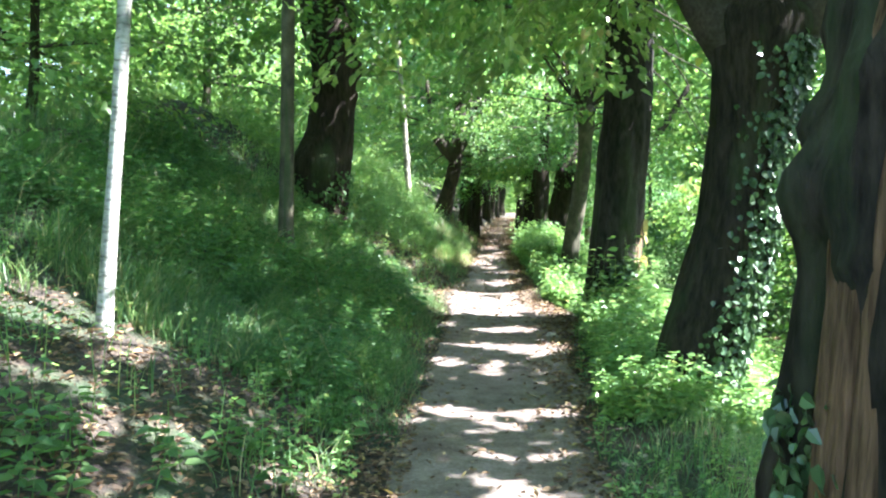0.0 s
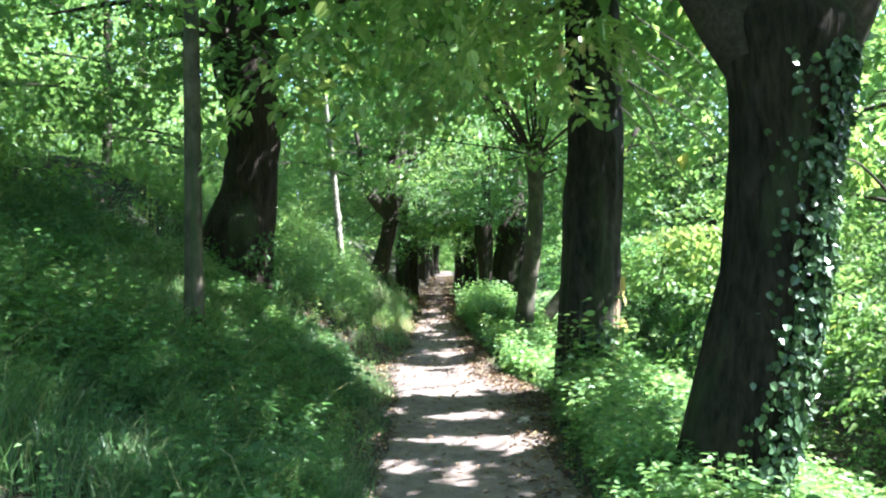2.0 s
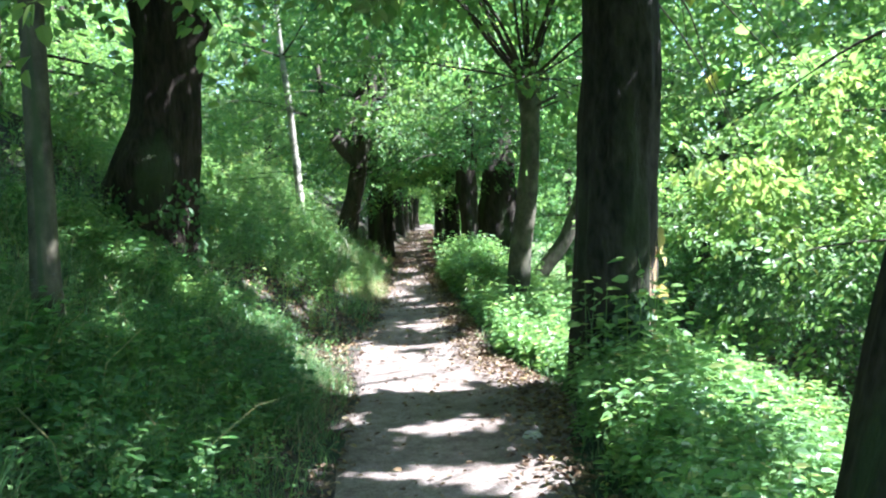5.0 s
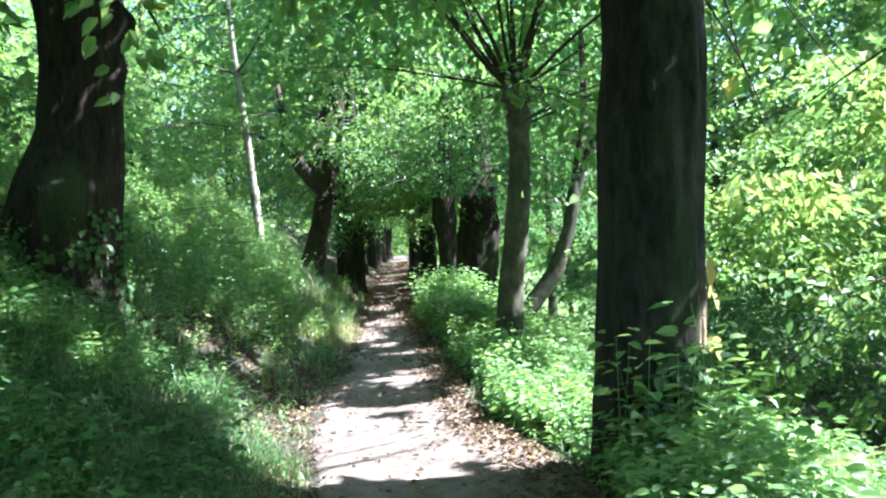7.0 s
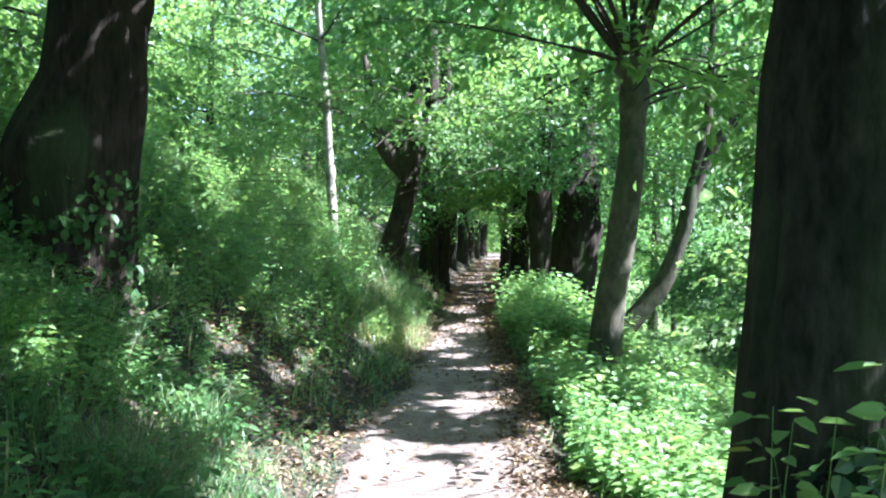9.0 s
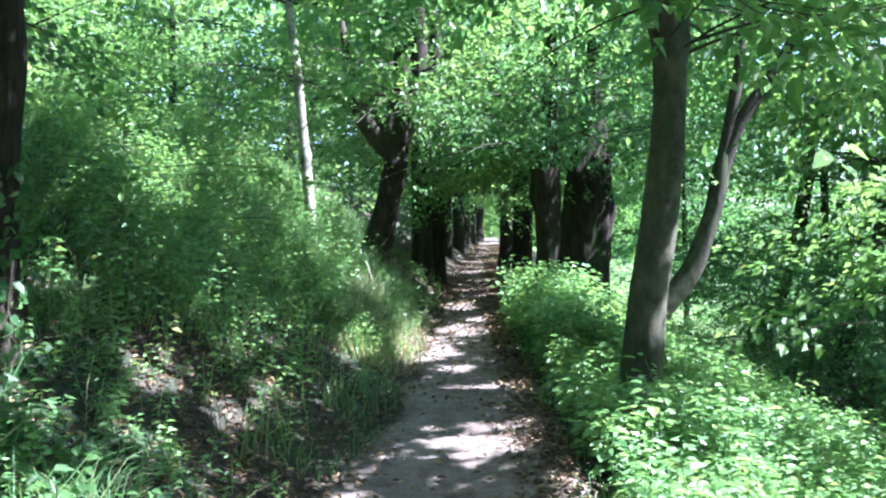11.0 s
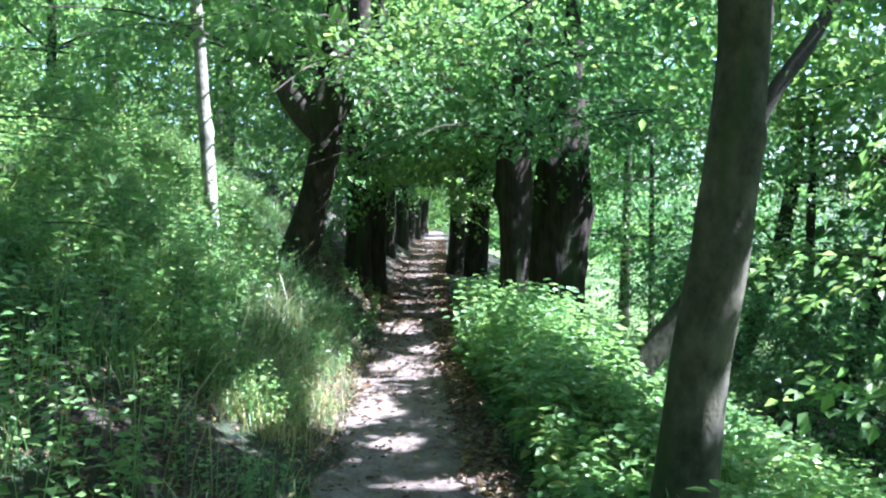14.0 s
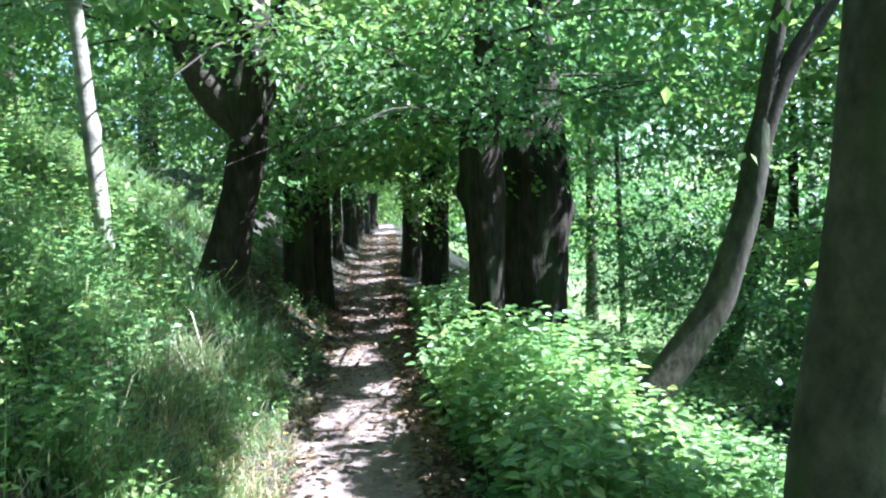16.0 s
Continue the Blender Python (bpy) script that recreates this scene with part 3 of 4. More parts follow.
make_tree("young_tree", "slim young tree with pale bark, a knot half-way up", thin_trunk, M_BARK_PALE, limb_set([(-1.0, 20.6, 4.6), (-1.05, 20.6, 5.6)], 7, 1.9, 0.02, 17), per_limb=9,
          seg=16, burrs=[(0.22, -0.6, 0.03, 0.06)], seed=9)

pollard_trunk = [(2.25, 15.7, base_on(2.25, 15.7, 0.15), 0.19), (2.27, 15.7, 0.5, 0.155), (2.34, 15.7, 1.1, 0.145), (2.44, 15.7, 1.6, 0.138), (2.50, 15.7, 2.1, 0.132), (2.55, 15.7, 2.6, 0.125),
                 (2.55, 15.7, 3.0, 0.13), (2.54, 15.7, 3.25, 0.19), (2.54, 15.7, 3.45, 0.12)]
rp = np.random.default_rng(31)
rods = []
for k in range(30):
    a = k * 2.4
    el = rp.uniform(0.55, 1.4) if k % 3 else rp.uniform(-0.15, 0.35)
    way = (math.cos(a) * math.cos(el), math.sin(a) * math.cos(el), math.sin(el))
    z0 = 3.3 if k % 3 else rp.uniform(2.85, 3.35)
    thick = rp.uniform(0.016, 0.036) if k % 3 else rp.uniform(0.008, 0.018)
    rods.append(limb_points((2.54 + 0.10 * way[0], 15.7 + 0.10 * way[1], z0), way, rp.uniform(1.6, 3.0), thick, 0.08, 0.16, rp))
pollard = make_tree("pollarded_tree", "young pollarded tree with smooth grey-brown bark and radiating rods", pollard_trunk, M_BARK_SMOOTH, rods, per_limb=6, count=26, size=0.085, seg=28, shade_sprays=480, shade_at=(3.0, 16.2, 6.6, 3.2, 2.8, 2.0),
          burrs=[(0.86, 0.3, 0.05, 0.1), (0.62, -0.7, 0.02, 0.06)], seed=10, group="avenue trees", step=0.06)
stem_trunk = [(3.2, 19.9, base_on(3.2, 19.9, 0.1), 0.17), (3.30, 19.9, 0.15, 0.14), (3.99, 19.9, 0.99, 0.13), (4.27, 19.9, 1.7, 0.108), (4.40, 19.9, 2.3, 0.105), (4.46, 19.9, 2.6, 0.04)]
stem_forks = [np.array([(4.34, 19.9, 2.05, 0.085), (4.42, 19.9, 2.4, 0.085), (4.52, 19.9, 2.9, 0.075), (4.66, 19.9, 3.5, 0.07), (4.7, 19.9, 5.0, 0.04)]),
              np.array([(4.36, 19.9, 2.05, 0.09), (4.45, 19.9, 2.4, 0.09), (4.66, 19.9, 2.9, 0.085), (5.04, 19.9, 3.35, 0.08), (5.6, 19.9, 4.3, 0.05)])]
make_tree("leaning_tree", "slim forked tree leaning out over the slope", stem_trunk, M_BARK_MID, stem_forks + limb_set([(4.7, 19.9, 4.2), (5.3, 19.9, 3.9)], 6, 1.8, 0.025, 18), per_limb=9, seg=20, seed=11,
          shade_sprays=60, shade_at=(5.0, 19.9, 6.0, 2.2, 2.2, 1.5))

burl_l = [(-0.12, 21.5, base_on(-0.1, 21.5, 0.15), 0.28), (0.01, 21.5, 1.40, 0.20), (0.12, 21.5, 1.8, 0.175), (0.22, 21.5, 2.15, 0.17), (0.31, 21.5, 2.6, 0.18), (0.30, 21.5, 2.95, 0.23), (0.40, 21.5, 3.4, 0.17),
          (0.44, 21.5, 4.2, 0.1)]
burl_forks = [np.array([(0.26, 21.5, 2.72, 0.17), (0.04, 21.5, 2.95, 0.18), (-0.14, 21.5, 3.2, 0.15), (-0.28, 21.5, 3.6, 0.09), (-0.4, 21.6, 4.6, 0.04)])]
burl_left = make_tree("burred_tree", "crooked old tree with burrs and ivy in its fork", burl_l, M_BARK, burl_forks + limb_set([(0.35, 21.5, 3.5), (-0.4, 21.5, 3.5)], 12, 2.3, 0.022, 19, -0.25, 0.4), seg=28,
          burrs=[(0.60, 2.9, 0.16, 0.16), (0.66, 0.5, 0.08, 0.12), (0.2, 1.0, 0.06, 0.15), (0.5, -1.5, 0.08, 0.13)], rough=0.3, shade_sprays=90, shade_at=(0.2, 21.5, 6.5, 3, 3, 2.2), seed=12, group="avenue trees", step=0.07)

burl_r = [(3.14, 22.6, base_on(3.14, 22.6, 0.25), 0.46), (3.15, 22.6, 0.55, 0.34), (3.15, 22.6, 1.2, 0.35), (3.20, 22.6, 1.7, 0.38), (3.24, 22.6, 2.1, 0.37), (3.28, 22.6, 2.5, 0.34), (3.32, 22.6, 2.9, 0.25),
          (3.36, 22.6, 3.5, 0.14), (3.4, 22.6, 4.8, 0.08)]
burl_tree = make_tree("burred_tree", "broad old burred tree, dark trunk under hanging leaves", burl_r, M_BARK, limb_set([(3.2, 22.6, 2.75), (3.35, 22.6, 3.2), (3.3, 22.5, 3.7)], 16, 2.4, 0.02, 20, -0.08, 0.4, (-0.5, -0.4, 0)),
          leaf=M_LEAF_DARK, per_limb=16, seg=40, rough=0.34, ridges=9, burrs=[(0.3, 3.0, 0.08, 0.15), (0.40, 0.1, 0.09, 0.16), (0.5, -2.4, 0.10, 0.16), (0.55, 0.3, 0.08, 0.12), (0.24, -1.2, 0.06, 0.14)],
          shade_sprays=360, shade_at=(3.0, 20.4, 6.8, 3.4, 4.4, 2.2), seed=13, group="avenue trees", step=0.06)
burl_l2 = [(2.34, 21.1, base_on(2.34, 21.1, 0.2), 0.25), (2.35, 21.1, 0.75, 0.165), (2.37, 21.1, 1.4, 0.16), (2.37, 21.1, 1.95, 0.175), (2.38, 21.1, 2.4, 0.18), (2.42, 21.1, 2.8, 0.12), (2.5, 21.1, 4.2, 0.07)]
make_tree("burred_tree", "old dark-barked tree hidden in hanging leaves above", burl_l2, M_BARK, limb_set([(2.4, 21.1, 2.6), (2.45, 21.1, 3.3)], 12, 2.2, 0.018, 21, -0.05, 0.35, (-0.4, -0.3, 0)), leaf=M_LEAF_DARK, per_limb=15, seg=28,
          rough=0.34, burrs=[(0.45, 2.8, 0.06, 0.12), (0.6, -0.6, 0.06, 0.12)], shade_sprays=140, shade_at=(2.8, 22, 6.5, 3, 2.6, 2.2), seed=14, group="avenue trees", step=0.06)

# the avenue further on
far_row = [(2.5, 25.8, 0.20), (2.6, 29.5, 0.17), (3.55, 35.0, 0.22), (4.1, 40.0, 0.2), (4.8, 47.0, 0.25), (5.4, 53.0, 0.25),
           (0.60, 24.3, 0.17), (0.90, 24.9, 0.12), (1.31, 32.0, 0.10), (0.9, 28.0, 0.15), (1.8, 37.0, 0.18), (2.3, 43.0, 0.2), (2.9, 49.0, 0.22), (3.6, 55.0, 0.24)]
for k, (x, y, r0) in enumerate(far_row):
    z0 = base_on(x, y, 0.15)
    lean = 0.10 if x > 2 else 0.05
    tr = [(x, y, z0, r0 * 1.4), (x + lean * 0.3, y, z0 + 0.6, r0 * 1.05), (x + lean, y, z0 + 1.8, r0), (x + lean * 1.5, y, z0 + 3.0, r0 * 1.1), (x + lean * 2, y, z0 + 5.0, r0 * 0.6)]
    side = -0.6 if x > path_right(y) else 0.6
    far_tree = make_tree("avenue_tree", "old dark-barked tree of the avenue beside the path", tr, M_BARK, limb_set([(tr[3][0], y, z0 + 2.6), (tr[3][0], y, z0 + 3.6)], 10, 2.4, 0.04, 40 + k, -0.1, 0.35, (side, -0.2, 0)),
              leaf=M_LEAF if k % 2 else M_LEAF_DARK, per_limb=11, count=30, size=0.11, seg=16, rough=0.25, shade_sprays=280, shade_at=(x + 0.5, y, z0 + 6.6, 3.2, 3.4, 2.9), seed=60 + k, group="avenue trees")

# woodland on the lower side and on the hill
low_side = [(8.0, 28.2, 0.20, 1.1), (9.5, 28.3, 0.12, 0.1), (7.74, 24.1, 0.16, 1.0), (9.6, 17.6, 0.14, 0.3), (7.0, 12.5, 0.07, -0.2), (7.55, 31.9, 0.08, 0.0), (9.8, 14.0, 0.16, 0.1),
            (8.0, 7.0, 0.15, 0.2), (7.0, 2.0, 0.15, 0.1), (6.0, -3.0, 0.18, 0.0), (11.5, 26.0, 0.15, 0.1), (12.5, 18.0, 0.18, 0), (11.0, 9.0, 0.18, 0), (10.5, 2.5, 0.2, 0), (7.5, 34.0, 0.15, 0.1), (7.0, 42.0, 0.18, 0), (14.0, 35.0, 0.2, 0)]
for k, (x, y, r0, lean) in enumerate(low_side):
    z0 = base_on(x, y, 0.15)
    tr = [(x, y, z0, r0 * 1.3), (x + lean * 0.2, y, z0 + 0.7, r0), (x + lean * 0.8, y, z0 + 2.4, r0 * 0.85), (x + lean * 1.1, y, z0 + 4.0, r0 * 0.7), (x + lean * 1.2, y, z0 + 6.5, r0 * 0.4)]
    # M_BARK_MID instead of M_BARK: haze over these stems put into a lighter bark
    low_tree = make_tree("woodland_tree", "dark-stemmed woodland tree on the lower slope", tr, M_BARK_MID, limb_set([(tr[2][0], y, z0 + 2.6), (tr[3][0], y, z0 + 4.0), (tr[3][0], y, z0 + 5.4)], 12, 2.5, 0.03, 80 + k, -0.2, 0.4),
              per_limb=10, count=30, size=0.11, seg=12, shade_sprays=230, shade_at=(x + lean, y, z0 + 7.6, 3.4, 3.6, 2.6), seed=100 + k, group="woodland trees")
    slope_tree = low_tree if k == 4 else (slope_tree if k else low_tree)
hill = [(-5.2, 11.0, 0.06), (-6.0, 7.0, 0.10), (-4.4, 16.0, 0.08), (-5.0, 20.5, 0.12), (-3.6, 24.0, 0.07), (-7.5, 13.0, 0.15), (-8.0, 3.0, 0.15), (-4.2, 29.0, 0.14), (-6.5, 26.0, 0.15), (-2.6, 33.0, 0.15), (-4.0, 40.0, 0.2), (-6.0, -2.0, 0.2)]
for k, (x, y, r0) in enumerate(hill):
    z0 = base_on(x, y, 0.15)
    tr = [(x, y, z0, r0 * 1.3), (x + 0.1, y, z0 + 0.8, r0), (x + 0.15, y, z0 + 2.4, r0 * 0.8), (x + 0.2, y, z0 + 5.5, r0 * 0.4)]
    make_tree("woodland_tree", "dark-stemmed woodland tree on the bank", tr, M_BARK, limb_set([(x + 0.1, y, z0 + 1.2), (x + 0.15, y, z0 + 2.4), (x + 0.2, y, z0 + 3.6)], 13, 2.3, 0.025, 140 + k, -0.2, 0.5),
              per_limb=12, count=32, size=0.10, seg=12, shade_sprays=130 if y < 14 else 30, shade_at=(x, y, z0 + 5.6, 3, 3, 2.4), seed=160 + k, group="woodland trees")


# ---- thickets that close the view ----
def twig_mesh(name, centres, out, length, r):
    """A thin three-sided twig under each spray."""
    a = unit(out)
    s1 = unit(np.cross(a, [0.1, 0.2, 1.0]))
    s2 = np.cross(a, s1)
    w = 0.002 + 0.003 * r.random((len(a), 1))
    foot = centres - a * length * 0.5
    tip = centres + a * length * 0.8 - np.array([0, 0, 0.12]) * length
    ring = [s1, -0.5 * s1 + 0.87 * s2, -0.5 * s1 - 0.87 * s2]
    v = np.stack([foot + w * q for q in ring] + [centres + w * 0.8 * q for q in ring] + [tip], 1).reshape(-1, 3)
    i = np.arange(len(a))[:, None] * 7
    quads = np.concatenate([i + [k, (k + 1) % 3, 3 + (k + 1) % 3, 3 + k] for k in range(3)])
    tris = np.concatenate([i + [3 + k, 3 + (k + 1) % 3, 6] for k in range(3)])
    return mesh_of(name, v, [quads, tris], M_TWIG)


def thicket(name, label, x0, x1, y0, y1, low, high, n, size, mat, seed, count=30, parent=None, per=12):
    """Foliage hung on boughs: flat drooping fans of sprays with open shade between them."""
    r = np.random.default_rng(seed)
    nb = max(6, n // per)
    bx, by = r.uniform(x0, x1, nb), r.uniform(y0, y1, nb)
    bz = ground(bx, by) + r.uniform(low, high, nb)
    a = r.uniform(0, 2 * np.pi, nb)
    reach = np.minimum(r.uniform(9, 20, nb) * size, 0.45 * min(x1 - x0, y1 - y0))
    way = np.stack([np.cos(a), np.sin(a), r.uniform(-0.3, 0.12, nb)], 1)
    side = np.stack([-np.sin(a), np.cos(a), r.normal(0, 0.12, nb)], 1)
    u, w = r.uniform(-1, 1, (nb, per, 1)), r.normal(0, 0.42, (nb, per, 1))
    c = np.stack([bx, by, bz], 1)[:, None] + reach[:, None, None] * (way[:, None] * u + side[:, None] * w)
    c[..., 2] += r.normal(0, 0.9, (nb, per)) * size - 0.12 * reach[:, None] * (u[..., 0] ** 2 + w[..., 0] ** 2)
    c = c.reshape(-1, 3)
    c[:, 2] = np.maximum(c[:, 2], ground(c[:, 0], c[:, 1]) + min(low, 1.2) * 0.8 + 0.05)
    out = unit((way[:, None] * np.sign(u) + side[:, None] * w * 1.6 + r.normal(0, 0.3, (nb, per, 3)) * [1, 1, 0.35]).reshape(-1, 3))
    p, t, nn, sz = keep_open(*sprays(c, out, count, size, 9 * size, 0.55, r=r))
    me = leaf_mesh(name, p, t, nn, sz, mat, 0.62)
    ob = tagged(part(name, me, parent), label, "" if parent else "foliage", kind="stuff")
    k = ~in_gap(c) & ((np.abs(c[:, 0] - (path_left(c[:, 1]) + path_right(c[:, 1])) / 2) > 1.1) | (c[:, 2] - path_height(c[:, 1]) > 2.7))
    if size < 0.2:
        tagged(part("twig_layer", twig_mesh("twig_layer", c[k], out[k], 9 * size, r), ob), kind="stuff")


def bough(tree, start, end, sag, seed, n=9, count=34, size=0.11, thick=0.011, spread=0.45, leaf=M_LEAF):
    """One long drooping branch of a tree, with its leaves in flat sprays to both sides."""
    r = np.random.default_rng(seed)
    u = np.linspace(0, 1, 8)[:, None]
    line = np.array(start) * (1 - u) + np.array(end) * u
    line[:, 2] += sag * 4 * u[:, 0] * (1 - u[:, 0])
    line[1:] += np.cumsum(r.normal(0, 0.045, (7, 3)), 0)
    v, f = tube(np.concatenate([line, thick * (1.05 - u)], 1), 6, 0.15)
    limb = part("limb", mesh_of("limb", v, f, M_TWIG, True), tree)
    k = np.linspace(0.22, 0.97, n)
    c = np.stack([np.interp(k, u[:, 0], line[:, q]) for q in range(3)], 1)
    way = unit(np.array(end, float) - np.array(start, float))
    side = unit(np.cross(way, [0, 0, 1.0]))
    out = unit(way + side * (np.where(np.arange(n) % 2, 1.0, -1.0) * spread * 2)[:, None] - np.array([0, 0, 0.25]))
    out[-1] = way - np.array([0, 0, 0.3])
    p, t, nn, sz = keep_open(*sprays(c, out, count, size, 0.62, 0.5, 0.4, r=r))
    part("leaves", leaf_mesh("leaves", p, t, nn, sz, leaf, 0.66, True), limb)


# long branches that hang into the view
for k, (foot, tip, sag) in enumerate((((2.6, 11.2, 4.0), (5.8, 13.6, 2.1), 0.3), ((2.6, 11.0, 3.6), (5.4, 13.2, 1.7), 0.35), ((2.5, 11.1, 3.4), (4.5, 13.0, 1.45), 0.2), ((2.6, 11.1, 3.8), (4.9, 14.0, 1.4), 0.3),
                                      ((2.6, 11.0, 4.4), (6.3, 14.0, 2.6), 0.3), ((2.6, 10.9, 4.0), (5.2, 12.4, 2.4), 0.25), ((2.6, 10.9, 4.6), (6.5, 12.8, 2.9), 0.3), ((2.2, 10.5, 4.2), (1.5, 8.3, 3.05), 0.1),
                                      ((2.5, 11.1, 4.4), (3.9, 13.4, 2.5), 0.2), ((2.2, 10.6, 4.6), (0.5, 9.4, 3.5), 0.1))):
    # the brighter leaf colour makes these boughs look sunlit
    bough(b_tree, foot, tip, sag, 900 + k, n=13, count=44, size=0.11, leaf=M_LEAF_SUNLIT)
for k, (foot, tip) in enumerate((((1.7, 7.3, 4.5), (-0.9, 8.2, 3.05)), ((1.7, 7.3, 4.3), (0.5, 9.2, 3.15)), ((1.65, 7.4, 4.9), (0.1, 7.6, 3.3)))):
    bough(ivy_tree, foot, tip, 0.15, 920 + k, leaf=M_LEAF_SUNLIT)
bough(ivy_tree, (1.75, 7.2, 3.9), (0.85, 7.5, 3.0), 0.1, 925, n=4, count=7, size=0.1, thick=0.008, leaf=M_YELLOW)
for k, (foot, tip) in enumerate((((-1.75, 13.3, 4.7), (-2.3, 10.7, 3.25)), ((-1.7, 13.3, 4.8), (-0.6, 10.6, 3.35)), ((-1.6, 13.4, 4.9), (0.4, 11.6, 3.6)), ((-1.8, 13.3, 4.6), (-3.4, 11.8, 3.5)))):
    bough(big_tree, foot, tip, 0.15, 930 + k, n=11)
for k, (foot, tip) in enumerate((((2.5, 15.5, 3.35), (1.9, 13.2, 2.5)), ((2.6, 15.5, 3.35), (2.4, 12.9, 2.42)), ((2.65, 15.5, 3.3), (3.0, 13.3, 2.45)), ((2.7, 15.6, 3.3), (3.9, 14.4, 2.6)))):
    bough(pollard, foot, tip, 0.1, 940 + k, n=8, count=20, size=0.125, thick=0.011)
for k, (foot, tip) in enumerate((((0.4, 21.3, 3.9), (0.35, 17.2, 3.0)), ((0.2, 21.3, 3.8), (-0.4, 17.5, 2.95)), ((-0.3, 21.4, 3.7), (-1.6, 18.6, 3.3)))):
    bough(burl_left, foot, tip, 0.15, 950 + k, n=11)

thicket("hill_thicket", "dense green shrubs along the top of the bank", -9, -3.9, 2, 34, 0.1, 4.2, 2800, 0.10, M_LEAF, 201)
thicket("bank_shrubs", "leafy shrubs on the upper bank", -5.5, -1.5, 15.0, 32, 0.0, 1.9, 1000, 0.075, M_LEAF, 208)
thicket("hanging_foliage", "low hanging leafy branches over the path", -0.2, 3.2, 19.5, 30, 2.0, 4.4, 900, 0.085, M_LEAF, 209, parent=burl_tree)
thicket("hanging_foliage", "low hanging leafy branches over the path", 0.4, 4.6, 30, 52, 1.9, 4.6, 1000, 0.11, M_LEAF, 210, parent=far_tree)
thicket("hanging_foliage", "low hanging leafy branches beside the path", -1.2, 0.4, 24.5, 31, 1.3, 3.2, 300, 0.085, M_LEAF, 214, parent=far_tree)
# dark leaf colour here deepens the distance in place of real shade
thicket("lower_wood", "woodland foliage beyond the lower slope", 10.5, 20, 22, 62, 0.0, 10.0, 2600, 0.2, M_LEAF_DARK, 215, 22)
thicket("lower_wood", "woodland foliage beyond the lower slope", 9.0, 15, 2, 27, 2.0, 12.0, 1700, 0.15, M_LEAF, 216)
thicket("hanging_foliage", "low hanging leafy branches beside the path", -0.1, 1.25, 22.0, 26.5, 1.35, 2.7, 220, 0.075, M_LEAF, 218, parent=far_tree)
thicket("hanging_foliage", "low hanging leafy branches beside the path", 1.9, 3.2, 21.6, 27, 1.45, 2.8, 240, 0.075, M_LEAF, 219, parent=far_tree)
thicket("path_end_foliage", "green leaves closing the far end of the path", 1.8, 8.0, 61, 68, 0.1, 5.0, 800, 0.15, M_LEAF, 211)
# shade among the slope shrubs and boughs is put into the dark leaf colour
thicket("slope_shrubs", "shrubs on the lower slope between the stems", 5.4, 10.0, 19.0, 30, 0.0, 2.3, 900, 0.085, M_LEAF_DARK, 212)
thicket("slope_canopy", "leafy boughs above the lower slope", 4.6, 12.0, 24.0, 40, 1.5, 5.5, 900, 0.10, M_LEAF_DARK, 217)
thicket("drooping_foliage", "drooping sunlit leaves over the lower slope", 4.6, 8.0, 8.5, 18, 2.0, 5.2, 420, 0.10, M_LEAF, 213, 60, parent=slope_tree)
thicket("hill_wood", "woodland foliage rising behind the bank", -24, -8, -6, 76, 0.0, 17.0, 6500, 0.3, M_LEAF, 202, 24)
thicket("lower_wood", "woodland foliage beyond the lower slope", 12.5, 24, -6, 36, 0.0, 11.0, 2800, 0.25, M_LEAF_DARK, 203, 22)
thicket("lower_shrubs", "shrubs among the stems on the lower ground", 7.5, 13, 6, 24, 0.0, 2.2, 900, 0.11, M_LEAF_DARK, 204)
# far foliage is darkened by its leaf colour, as if shaded
thicket("far_wood", "far woodland foliage at the end of the path", -10, 24, 74, 92, 0.0, 26.0, 5200, 0.5, M_LEAF_DARK, 205)
thicket("far_side_wood", "far woodland foliage beyond the meadow", 46, 62, 14, 90, 0.0, 24.0, 2600, 0.6, M_LEAF_DARK, 206)
thicket("wood_behind", "woodland foliage round the start of the path", -12, 14, -22, -12, 0.0, 9.0, 900, 0.35, M_LEAF, 207)


# ---- grass, herbs and litter ----
def litter_zone(x, y):
    """0..1: bare leaf litter between the grass."""
    a = np.exp(-(((x + 1.4) / 1.9) ** 2 + ((y - 4.0) / 1.5) ** 2)) * 1.6 + np.exp(-(((x + 0.6) / 0.9) ** 2 + ((y - 13.6) / 1.6) ** 2)) + np.exp(-(((x + 0.5) / 0.6) ** 2 + ((y - 16.0) / 1.2) ** 2)) * 0.7
    a = a + np.exp(-(((x - 0.6) / 0.9) ** 2 + ((y - 24.0) / 2.5) ** 2)) * 1.6 + np.exp(-(((x + 3.6) / 1.2) ** 2 + ((y - 13.2) / 1.9) ** 2)) * 0.75
    return np.clip(a, 0, 1)


